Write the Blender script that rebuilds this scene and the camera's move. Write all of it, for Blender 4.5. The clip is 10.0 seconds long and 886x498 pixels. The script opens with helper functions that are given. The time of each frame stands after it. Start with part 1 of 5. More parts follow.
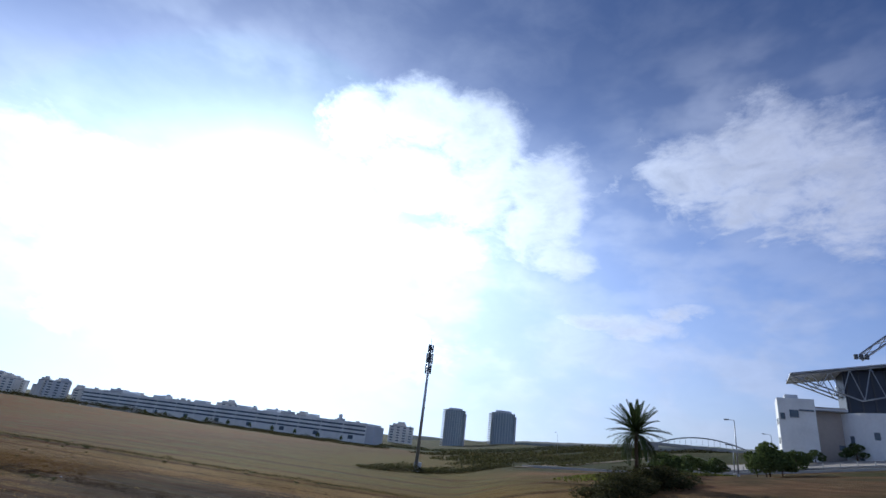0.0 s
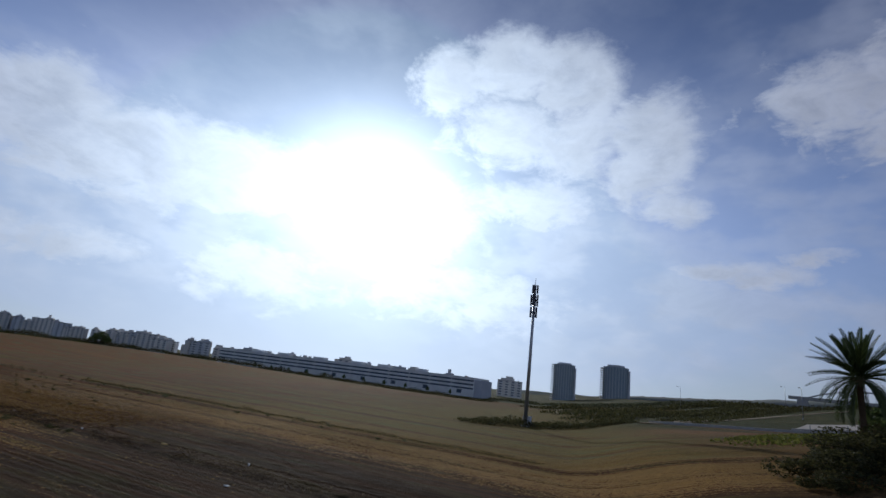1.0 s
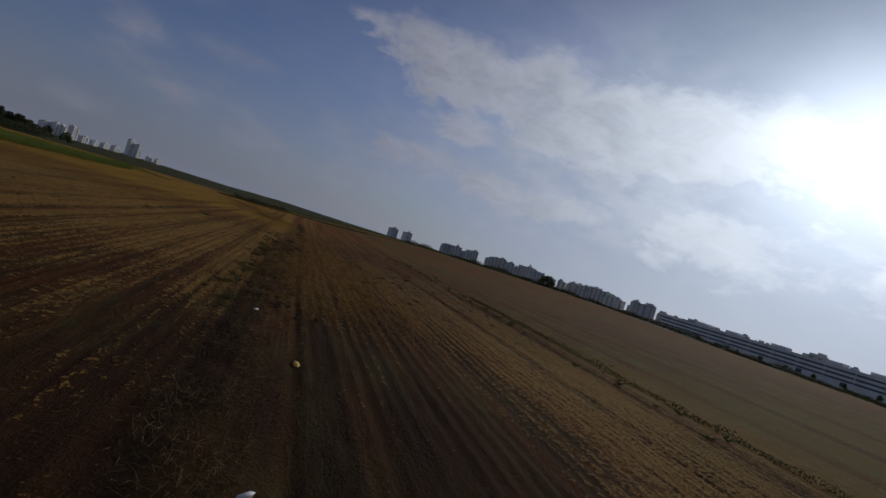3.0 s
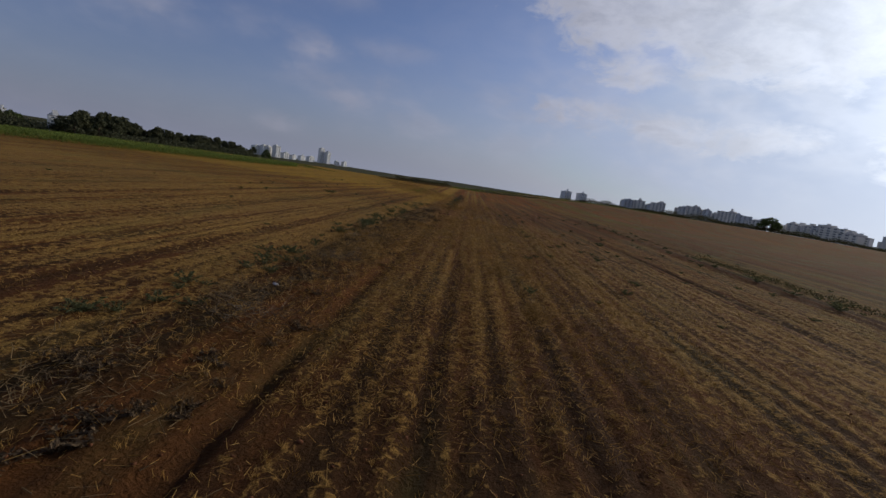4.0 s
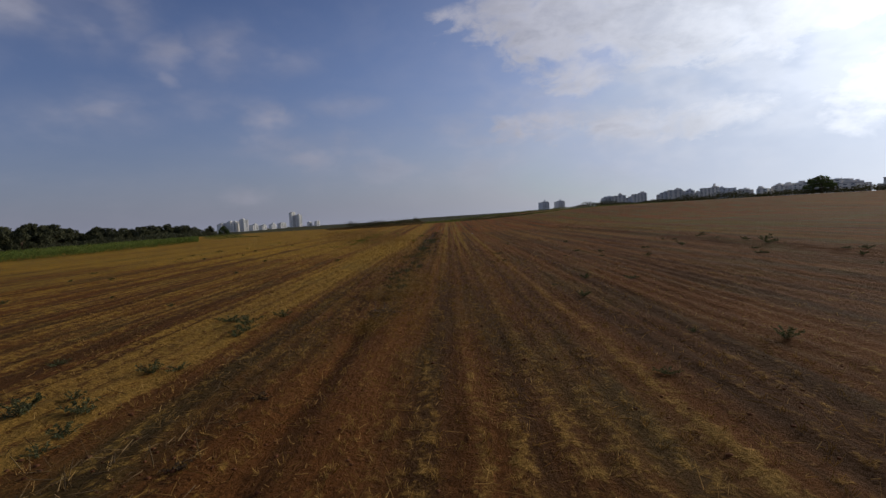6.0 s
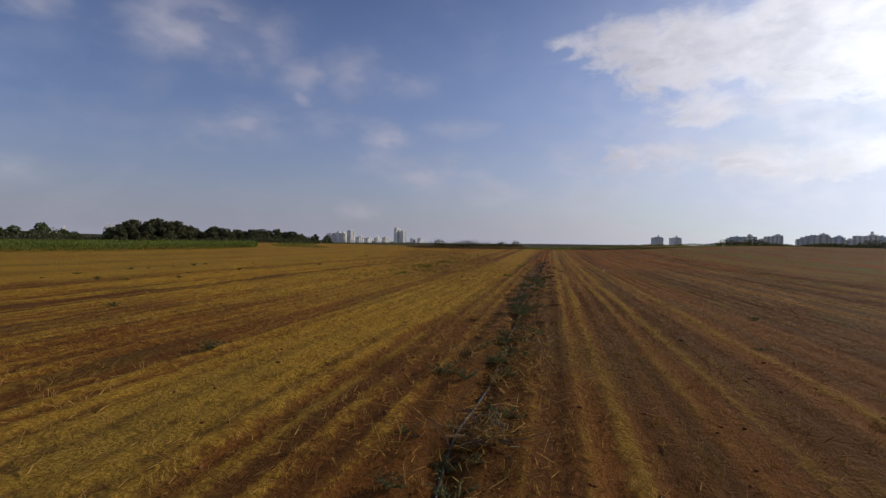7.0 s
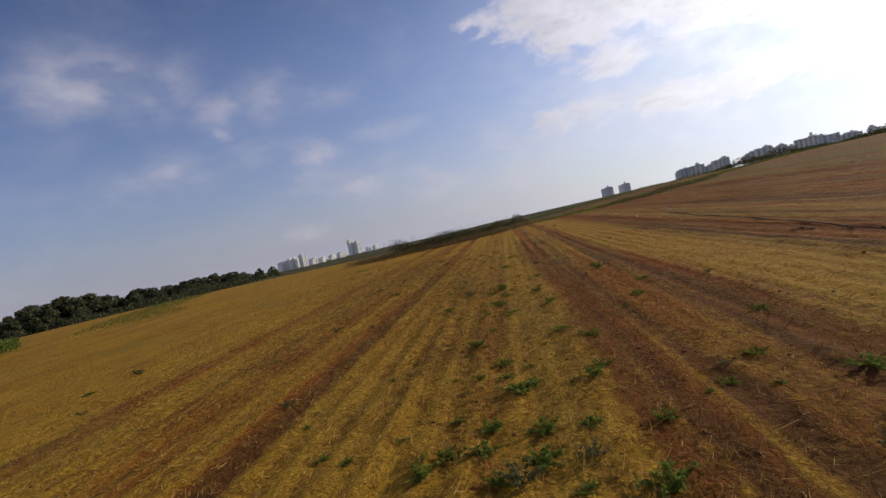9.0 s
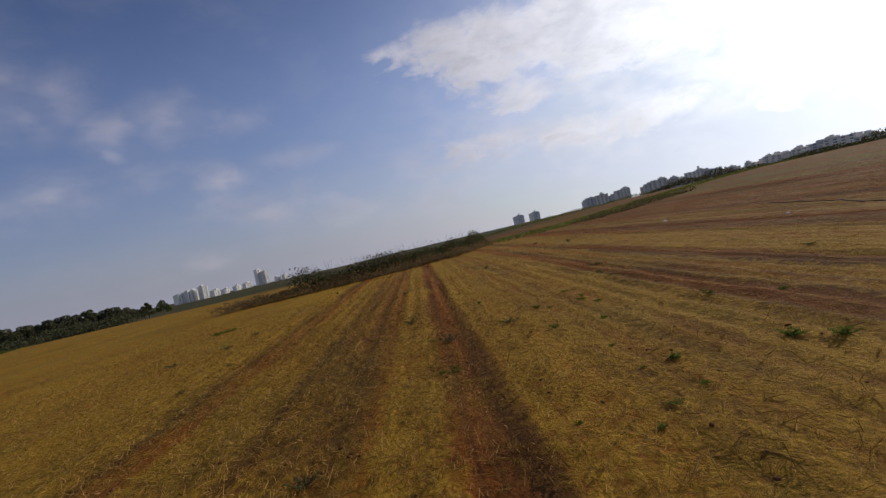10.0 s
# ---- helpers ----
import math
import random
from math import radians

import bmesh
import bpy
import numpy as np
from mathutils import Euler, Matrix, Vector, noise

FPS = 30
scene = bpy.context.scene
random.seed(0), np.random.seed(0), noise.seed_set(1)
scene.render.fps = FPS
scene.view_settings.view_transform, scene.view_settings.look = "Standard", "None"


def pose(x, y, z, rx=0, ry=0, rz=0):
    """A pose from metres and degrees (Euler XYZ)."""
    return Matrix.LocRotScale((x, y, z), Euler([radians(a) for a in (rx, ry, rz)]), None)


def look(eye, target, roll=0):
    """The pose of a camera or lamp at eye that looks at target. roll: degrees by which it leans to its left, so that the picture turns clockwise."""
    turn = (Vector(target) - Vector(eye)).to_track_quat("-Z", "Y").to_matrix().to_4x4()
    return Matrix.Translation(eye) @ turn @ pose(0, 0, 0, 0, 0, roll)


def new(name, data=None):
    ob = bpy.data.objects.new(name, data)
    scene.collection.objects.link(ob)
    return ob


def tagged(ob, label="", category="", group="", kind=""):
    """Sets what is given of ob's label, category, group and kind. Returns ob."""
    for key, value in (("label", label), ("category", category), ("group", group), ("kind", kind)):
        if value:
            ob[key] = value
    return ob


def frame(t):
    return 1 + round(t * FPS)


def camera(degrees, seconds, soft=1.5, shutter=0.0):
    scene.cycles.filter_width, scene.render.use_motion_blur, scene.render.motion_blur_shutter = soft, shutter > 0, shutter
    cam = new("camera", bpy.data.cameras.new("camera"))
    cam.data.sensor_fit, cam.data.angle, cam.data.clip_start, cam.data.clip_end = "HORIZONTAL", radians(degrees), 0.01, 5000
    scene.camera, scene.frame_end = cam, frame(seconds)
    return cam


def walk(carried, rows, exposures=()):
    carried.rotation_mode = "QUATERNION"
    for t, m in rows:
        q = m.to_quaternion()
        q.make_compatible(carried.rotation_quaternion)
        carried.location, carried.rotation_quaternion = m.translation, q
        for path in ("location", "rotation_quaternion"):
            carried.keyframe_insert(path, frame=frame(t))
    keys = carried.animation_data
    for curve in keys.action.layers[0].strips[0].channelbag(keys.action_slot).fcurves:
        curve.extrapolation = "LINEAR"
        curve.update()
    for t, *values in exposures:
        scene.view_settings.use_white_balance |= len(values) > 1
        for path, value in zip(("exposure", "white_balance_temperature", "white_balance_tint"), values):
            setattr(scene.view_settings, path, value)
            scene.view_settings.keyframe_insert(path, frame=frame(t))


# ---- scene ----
cam = camera(82.6, 10.0)
PATH = [
    (0, (-49.372, -4.235, 6.62), (-47.539, -3.858, 7.325), 7.2),
    (0.5, (-41.874, -2.841, 6.916), (-40.046, -2.289, 7.509), 6.6),
    (1, (-34.125, -1.394, 6.053), (-32.34, -0.645, 6.558), 7.1),
    (1.5, (-27.03, 0.15, 5.383), (-25.397, 1.228, 5.797), 9.3),
    (2, (-20.491, 2.657, 5.157), (-19.096, 4.057, 5.464), 12.8),
    (2.5, (-14.786, 5.803, 4.885), (-13.718, 7.484, 5.071), 15.1),
    (3, (-10.086, 11.277, 4.805), (-9.395, 13.154, 4.816), 17.5),
    (3.2, (-8.448, 14.115, 4.508), (-7.912, 16.041, 4.447), 17.0),
    (4.3, (-4.581, 37.232, 2.924), (-4.599, 39.211, 2.638), 6.9),
    (4.5, (-4.196, 41.451, 2.871), (-4.138, 43.431, 2.597), 3.8),
    (5, (-3.0, 52.156, 3.235), (-2.828, 54.13, 2.97), -1.9),
    (5.2, (-2.581, 56.719, 3.23), (-2.377, 58.69, 2.96), -4.6),
    (6.3, (-1.966, 83.605, 2.358), (-1.963, 85.604, 2.286), -1.3),
    (6.5, (-1.821, 88.595, 2.279), (-1.914, 90.592, 2.225), -0.0),
    (7, (-1.796, 101.283, 2.171), (-2.085, 103.262, 2.142), 1.5),
    (7.5, (-3.23, 113.999, 2.131), (-3.664, 115.95, 2.091), 2.1),
    (8, (-4.738, 126.37, 2.456), (-5.325, 128.281, 2.406), 1.3),
    (8.5, (-7.247, 137.447, 2.505), (-7.633, 139.409, 2.465), -5.7),
    (9, (-9.552, 148.428, 2.383), (-9.677, 150.423, 2.322), -12.2),
    (9.5, (-11.477, 159.879, 2.01), (-11.376, 161.875, 1.947), -12.9),
    (10, (-12.564, 171.536, 2.322), (-12.335, 173.523, 2.296), -12.5),
]

EXPOSURES = [
    (0, -0.08, 5250, 7), (0.5, -0.55, 5350, 7), (1, -0.84, 5450, 7), (1.5, -1.0, 5650, 7), (2, -1.28, 5750, 8), (2.5, -1.42, 5800, 9), (3, -1.44, 5900, 10), (3.2, -1.37, 5900, 10),
    (4.3, -0.66, 6000, 11), (5.2, -0.84, 6000, 11), (6.3, -0.62, 6250, 11), (6.8, -0.42, 6400, 11), (7.5, -0.06, 6550, 11), (8.5, 0.02, 6600, 11), (9, -0.08, 6600, 11), (9.5, -0.2, 6500, 11), (10, -0.36, 6450, 11),
]
walk(cam, [(t, look(e, a, r)) for t, e, a, r in PATH], EXPOSURES)

# ---------- sky, sun ----------
SUN_AZ, SUN_EL = 58.2, 19.3


def heading(az, el):
    a, e = radians(az), radians(el)
    return Vector((math.sin(a) * math.cos(e), math.cos(a) * math.cos(e), math.sin(e)))


SUN_DIR = heading(SUN_AZ, SUN_EL)


class Nodes:
    """Short hand for building a node tree."""

    def __init__(self, tree):
        self.tree = tree
        tree.nodes.clear()

    def node(self, kind):
        return self.tree.nodes.new(kind)

    def link(self, a, b):
        self.tree.links.new(a, b)

    def put(self, value, socket):
        if isinstance(value, (int, float)):
            socket.default_value = value
        elif isinstance(value, (tuple, list)):
            socket.default_value = value if len(value) == len(socket.default_value) else (*value, 1.0)
        else:
            self.link(value, socket)

    def math(self, op, a, b=0.0, c=0.0, clamp=False):
        n = self.node("ShaderNodeMath")
        n.operation, n.use_clamp = op, clamp
        for value, socket in zip((a, b, c), n.inputs):
            self.put(value, socket)
        return n.outputs[0]

    def vec(self, op, a, b=(0, 0, 0)):
        n = self.node("ShaderNodeVectorMath")
        n.operation = op
        self.put(a, n.inputs[0])
        self.put(b, n.inputs[1])
        return n.outputs["Value"] if op in ("DOT_PRODUCT", "LENGTH") else n.outputs[0]

    def mix(self, f, a, b, blend="MIX"):
        n = self.node("ShaderNodeMix")
        n.data_type, n.blend_type = "RGBA", blend
        self.put(f, n.inputs[0])
        self.put(a, n.inputs[6])
        self.put(b, n.inputs[7])
        return n.outputs[2]

    def noise(self, vector, scale, detail=4.0, rough=0.55, distortion=0.0):
        n = self.node("ShaderNodeTexNoise")
        n.inputs["Scale"].default_value = scale
        n.inputs["Detail"].default_value = detail
        n.inputs["Roughness"].default_value = rough
        n.inputs["Distortion"].default_value = distortion
        self.link(vector, n.inputs["Vector"])
        return n.outputs[0]

    def ramp(self, f, lo, hi, a=0.0, b=1.0):
        n = self.node("ShaderNodeMapRange")
        n.interpolation_type = "SMOOTHSTEP"
        for value, socket in zip((f, lo, hi, a, b), n.inputs):
            self.put(value, socket)
        return n.outputs[0]

    def xyz(self, x, y, z):
        n = self.node("ShaderNodeCombineXYZ")
        for value, socket in zip((x, y, z), n.inputs):
            self.put(value, socket)
        return n.outputs[0]


# clouds: azimuth, elevation, half width, half height in degrees, thickness
CLOUDS = [
    (6, 20.8, 3.4, 1.5, 0.85), (11, 20.8, 5, 2.6, 1.0), (17, 19.3, 6, 4.2, 1.1), (25, 19, 7.5, 5.2, 1.2), (34, 18, 8, 5.2, 1.2), (42.5, 18.5, 8, 4.6, 1.2), (50, 19, 6, 4, 1.1), (19, 14.2, 5, 2.2, 0.85),
    (10, 10.0, 3.2, 1.1, 0.75), (15.5, 9.4, 6, 1.9, 0.9), (23, 8.6, 7, 2.1, 0.85), (32, 8.5, 8, 2.4, 0.8),
    (66, 33, 5, 3.6, 1.1), (73.5, 34.5, 6.5, 4.2, 1.2), (81, 33, 6, 4.8, 1.15), (90, 26.5, 6, 6.5, 1.1), (78, 20.5, 9, 3.2, 0.95), (93, 20, 4, 2.4, 0.9), (64, 17, 9, 6, 0.9),
    (107, 29.5, 7, 4.5, 0.95), (114, 29, 7, 7, 1.0), (120, 26, 6, 7.5, 0.95), (98.5, 13.6, 7.5, 1.5, 0.95), (105, 15, 4, 1.2, 0.85), (70, 10, 15, 4, 0.85), (46, 9, 10, 4, 0.85), (90, 31.5, 3, 1.4, 0.8), (74, 28, 8, 5, 1.0), (82, 27, 7, 5, 1.0),
    # unseen clouds added behind the view, as fill for the shaded walls
    (-90, 25, 22, 12, 0.9), (-130, 35, 20, 14, 1.0), (170, 22, 24, 10, 0.9), (-165, 40, 20, 12, 0.9), (-110, 12, 26, 5, 0.8), (145, 45, 16, 12, 0.8),
]
# thin soft clouds
WISPS = [
    (14, 8.5, 10, 3.4, 0.8), (5, 6, 10, 3.0, 0.5), (25, 9, 11, 5, 0.85), (37, 12, 11, 6, 0.85), (115, 15.5, 2.5, 1.2, 0.85), (30, 15, 16, 9, 0.75), (28, 9, 18, 5, 0.8), (36, 7, 14, 3, 0.6), (82, 15, 15, 6, 0.8), (10.8, 21.4, 2.4, 1.2, 0.8),
    (-35.1, 20.4, 5.6, 2.5, 0.80), (-29, 19.6, 3.0, 2.2, 0.55), (-24.3, 16.9, 2.5, 1.6, 0.62), (-17.7, 18.0, 3.4, 2.0, 0.66), (-24.0, 14.7, 1.3, 0.8, 0.6), (-12.5, 16.8, 3.0, 1.2, 0.32), (-15.8, 10.8, 2.3, 1.7, 0.9), (-9.8, 7.7, 6.5, 1.9, 0.72), (-31.0, 11.3, 3.6, 1.7, 0.62),
    (-47.4, 19.4, 2.4, 1.3, 0.5), (-7.0, 12.8, 4.0, 1.1, 0.4), (-17.6, 3.4, 2.2, 0.8, 0.5), (-56, 5.2, 6, 1.4, 0.45), (-2, 6, 8, 2.2, 0.5), (50, 36, 14, 4, 0.3), (108, 18, 8, 3, 0.55), (-22, 12.5, 5, 1.5, 0.3), (100, 21, 22, 10, 0.5), (98, 9, 26, 7, 0.85), (112, 12, 18, 7, 0.7), (112, 34, 12, 6, 0.5), (16, 12, 9, 5, 0.45),
]


def build_sky():
    world = bpy.data.worlds.new("sky")
    scene.world = world
    world.use_nodes = True
    n = Nodes(world.node_tree)
    sky = n.node("ShaderNodeTexSky")
    sky.sky_type, sky.sun_disc = "NISHITA", False
    sky.sun_elevation, sky.sun_rotation = radians(SUN_EL), radians(SUN_AZ)
    sky.air_density, sky.dust_density, sky.ozone_density = 1.0, 1.6, 1.5
    way = n.node("ShaderNodeTexCoord").outputs["Generated"]
    sep = n.node("ShaderNodeSeparateXYZ")
    n.link(way, sep.inputs[0])
    x, y, z = sep.outputs
    az = n.math("DEGREES", n.math("ARCTAN2", x, y))
    el = n.math("DEGREES", n.math("ARCSINE", z))
    # billows
    lens = n.xyz(x, y, n.math("MULTIPLY", z, 1.9))
    big = n.noise(lens, 4.2, 5.0, 0.55, 0.3)
    mid = n.noise(lens, 11.0, 6.0, 0.6, 0.45)
    fine = n.noise(lens, 30.0, 6.0, 0.65, 0.2)
    # large forms of the cloud field, their rims pushed about by the billows
    push = n.math("MULTIPLY", n.math("SUBTRACT", mid, 0.5), 5.0)
    drift = n.math("MULTIPLY", n.math("SUBTRACT", big, 0.5), 4.0)
    azw, elw = n.math("ADD", az, n.math("ADD", push, drift)), n.math("ADD", el, n.math("SUBTRACT", n.math("MULTIPLY", push, 0.55), n.math("MULTIPLY", drift, 0.25)))

    def heap(rows, power):
        form = None
        for a, e, w, h, k in rows:
            da = n.math("MULTIPLY", n.math("SUBTRACT", azw, float(a)), 1.0 / w)
            de = n.math("MULTIPLY", n.math("SUBTRACT", elw, float(e)), 1.0 / h)
            q = n.math("MULTIPLY_ADD", da, da, n.math("MULTIPLY", de, de))
            bump = n.math("MULTIPLY", n.math("POWER", 2.718, n.math("MULTIPLY", n.math("POWER", q, power), -0.7)), float(k))
            form = bump if form is None else n.math("MAXIMUM", form, bump)
        return form

    form = heap(CLOUDS, 1.25)
    soft = n.math("MULTIPLY", heap(WISPS, 1.0), n.math("ADD", 0.45, n.ramp(n.noise(n.vec("ADD", lens, (1.3, 0.2, 2.0)), 10.0, 3.0, 0.5), 0.36, 0.66)), clamp=True)
    soft = n.math("MULTIPLY", soft, 0.58)
    puff = n.math("ADD", n.math("MULTIPLY", n.math("SUBTRACT", mid, 0.5), 1.25), n.math("MULTIPLY", n.math("SUBTRACT", fine, 0.5), 0.55))
    mass = n.math("ADD", form, puff)
    dens = n.math("MAXIMUM", n.ramp(mass, 0.26, 1.02), soft)
    veil = n.math("MULTIPLY", n.ramp(n.math("ADD", big, n.math("MULTIPLY", mid, 0.4)), 0.55, 1.0), 0.12)
    dens = n.math("MAXIMUM", dens, veil)
    # angle from the sun
    cosang = n.vec("DOT_PRODUCT", way, tuple(SUN_DIR))
    ang = n.math("DEGREES", n.math("ARCCOSINE", n.math("MINIMUM", cosang, 1.0)))
    near = n.math("POWER", 2.718, n.math("MULTIPLY", ang, -1.0 / 24.0))
    wide = n.math("POWER", 2.718, n.math("MULTIPLY", ang, -1.0 / 38.0))
    # clear air
    clear = n.mix(1.0, sky.outputs[0], (0.074, 0.085, 0.124), "MULTIPLY")
    clear = n.mix(1.0, clear, (0.45, 0.58, 0.85), "DARKEN")
    dim = n.ramp(el, 14.0, 44.0, 1.0, 0.60)
    clear = n.mix(1.0, clear, n.xyz(dim, dim, dim), "MULTIPLY")
    haze = n.math("POWER", 2.718, n.math("MULTIPLY", n.math("MAXIMUM", el, 0.0), -1.0 / 8.0))
    clear = n.mix(n.math("MULTIPLY", haze, 0.88), clear, n.mix(n.ramp(wide, 0.05, 0.62), (0.385, 0.395, 0.50), (1.00, 1.03, 1.08)))
    # cloud: grey violet in its thick parts away from the sun, white towards it
    under = n.ramp(n.math("ADD", n.noise(n.vec("ADD", lens, (0.012, 0.008, 0.035)), 11.0, 6.0, 0.6, 0.45), n.math("MULTIPLY", fine, 0.3)), 0.48, 0.82)
    thick = n.math("MULTIPLY", n.ramp(mass, 0.7, 1.4), n.math("ADD", 0.35, n.math("MULTIPLY", under, 0.65)))
    behind = n.ramp(ang, 75.0, 130.0)
    billow = n.noise(n.vec("ADD", lens, (3.1, 1.7, 0.4)), 13.0, 5.0, 0.6, 0.6)
    lit = n.mix(n.ramp(near, 0.02, 0.54), (0.56, 0.53, 0.60), (1.34, 1.37, 1.42))
    # clouds opposite the sun made brighter, added fill rather than observed sky
    lit = n.mix(behind, lit, (1.0, 0.96, 0.93))
    shade = n.math("MULTIPLY", n.math("MULTIPLY", thick, 0.62), n.ramp(near, 0.75, 0.25))
    body = n.mix(shade, lit, n.mix(1.0, lit, (0.56, 0.59, 0.66), "MULTIPLY"))
    gain = n.ramp(billow, 0.34, 0.66, 0.92, 1.06)
    body = n.mix(1.0, body, n.xyz(gain, gain, gain), "MULTIPLY")
    colour = n.mix(n.math("MULTIPLY", dens, 0.92), clear, body)
    # light scattered round the veiled sun
    disc = n.math("POWER", 2.718, n.math("MULTIPLY", n.math("MULTIPLY", ang, ang), -1.0 / 80.0))
    halo = n.math("POWER", 2.718, n.math("MULTIPLY", ang, -1.0 / 14.0))
    glow = n.math("ADD", n.math("MULTIPLY", disc, 1.3), n.math("MULTIPLY", n.math("MULTIPLY", halo, n.ramp(el, 18.0, 40.0, 1.0, 0.20)), 1.75))
    colour = n.mix(1.0, colour, n.mix(1.0, (0.97, 1.0, 1.0), n.xyz(glow, glow, glow), "MULTIPLY"), "ADD")
    back = n.node("ShaderNodeBackground")
    n.link(colour, back.inputs[0])
    back.inputs[1].default_value = 1.0
    out = n.node("ShaderNodeOutputWorld")
    n.link(back.outputs[0], out.inputs[0])


build_sky()
sun_data = bpy.data.lights.new("sun", "SUN")
sun_data.energy, sun_data.angle, sun_data.color = 4.0, radians(0.9), (1.0, 0.87, 0.68)
sun = new("sun", sun_data)
sun.matrix_world = look(SUN_DIR * 100, (0, 0, 0))

# ---------- lie of the land ----------
FURROW = radians(3.8)
FS, FC = math.sin(FURROW), math.cos(FURROW)


def uv_of(x, y):
    """Across and along the furrows."""
    return x * FC - y * FS, x * FS + y * FC


def xy_of(u, v):
    return u * FC + v * FS, -u * FS + v * FC


def ease(a, b, q):
    q = min(1.0, max(0.0, (q - a) / (b - a)))
    return q * q * (3 - 2 * q)


def land(x, y):
    """The height of the ground without its clods."""
    s = 0.2 * x - 0.98 * y + 3
    bank = 11 * (1 - math.exp(-max(s, 0) / (38 + 60 * ease(15, 110, x)))) * ease(-3, 9 + 12 * ease(15, 60, x), s) + 10 * ease(45, 150, s)
    crest = 2.6 * ease(170, 300, y + 0.5 * x) * ease(0, 80, x) * (1 - ease(130, 270, x)) + 0.8 * ease(150, 235, y)
    crest -= 2.2 * ease(240, 320, y) * (1 - ease(0, 90, x))
    fall = -10 * ease(45, 350, -x) - 4.0 * ease(120, 360, x)
    return bank + crest + fall


def relief(u, v):
    """Windrows, wheel ruts and clods on the stubble field."""
    old = ease(90, 70, v)
    z = 0.20 * math.exp(-((u + 11.0) / 0.85) ** 2) * old * (0.8 + 0.6 * noise.noise((u * 0.8, v * 0.5, 4.0)))
    z += (0.03 * math.exp(-((u + 8.9) / 0.3) ** 2) + 0.03 * math.exp(-((u + 9.85) / 0.3) ** 2) - 0.09 * math.exp(-((u + 9.4 + 0.45 * ease(112, 124, v) - 0.45 * ease(138, 155, v)) / 0.22) ** 2)) * (1 - old)
    z -= 0.08 * math.exp(-((u + 9.6) / 0.22) ** 2) * old + 0.05 * math.exp(-((u + 11.6) / 0.2) ** 2) * (1 - old) + 0.05 * math.exp(-((u + 7.25) / 0.2) ** 2) * old
    z += 0.14 * math.exp(-((u - 11.0) / 0.9) ** 2) - 0.05 * math.exp(-((u - 4.8) / 0.35) ** 2)
    z -= 0.05 * math.exp(-((u + 23.5) / 0.3) ** 2) + 0.05 * math.exp(-((u + 15.4) / 0.3) ** 2) + 0.04 * math.exp(-((u + 25.5) / 0.3) ** 2)
    z += 0.030 * math.sin(u * 11.4 + 1.5 * noise.noise((u * 0.4, v * 0.03, 6.0))) * (0.6 + noise.noise((u * 0.3, v * 0.07, 1.0)))
    z += 0.035 * noise.noise((u * 0.9, v * 0.25, 3.1)) + 0.04 * noise.noise((u * 2.7, v * 1.3, 9.7))
    return z


def ground_z(x, y):
    u, v = uv_of(x, y)
    z = land(x, y)
    if -34 < u < 30 and -20 < v < 245:
        z += relief(u, v) * min(1, (u + 34) / 4, (30 - u) / 4, (v + 20) / 8, (245 - v) / 8)
    return z


# ---------- materials ----------
def material(name, colour, rough=0.85, metal=0.0, spread=0.25, scale=0.6, fine=9.0, bump=0.0, tint=None, vary=0.0):
    """A surface with two scales of variation in its colour and an optional fine relief."""
    m = bpy.data.materials.new(name)
    m.use_nodes = True
    n = Nodes(m.node_tree)
    where = n.node("ShaderNodeTexCoord").outputs["Object"]
    a, b = n.noise(where, scale, 4.0), n.noise(where, fine, 5.0)
    f = n.math("ADD", n.math("MULTIPLY", n.math("SUBTRACT", a, 0.5), spread * 2.2), n.math("MULTIPLY", n.math("SUBTRACT", b, 0.5), spread * 1.4))
    if vary:
        rnd = n.node("ShaderNodeObjectInfo").outputs["Random"]
        f = n.math("ADD", f, n.math("MULTIPLY", n.math("SUBTRACT", rnd, 0.5), vary))
    base = n.mix(n.ramp(a, 0.35, 0.7), colour, tint or tuple(c * 0.8 for c in colour))
    gain = n.math("ADD", 1.0, f)
    base = n.mix(1.0, base, n.xyz(gain, gain, gain), "MULTIPLY")
    p = n.node("ShaderNodeBsdfPrincipled")
    n.link(base, p.inputs["Base Color"])
    p.inputs["Roughness"].default_value = rough
    p.inputs["Metallic"].default_value = metal
    if rough > 0.8:
        p.inputs["Specular IOR Level"].default_value = 0.12
    if bump:
        bm_node = n.node("ShaderNodeBump")
        bm_node.inputs["Strength"].default_value = bump
        bm_node.inputs["Distance"].default_value = 0.05
        n.link(b, bm_node.inputs["Height"])
        n.link(bm_node.outputs[0], p.inputs["Normal"])
    out = n.node("ShaderNodeOutputMaterial")
    n.link(p.outputs[0], out.inputs[0])
    return m


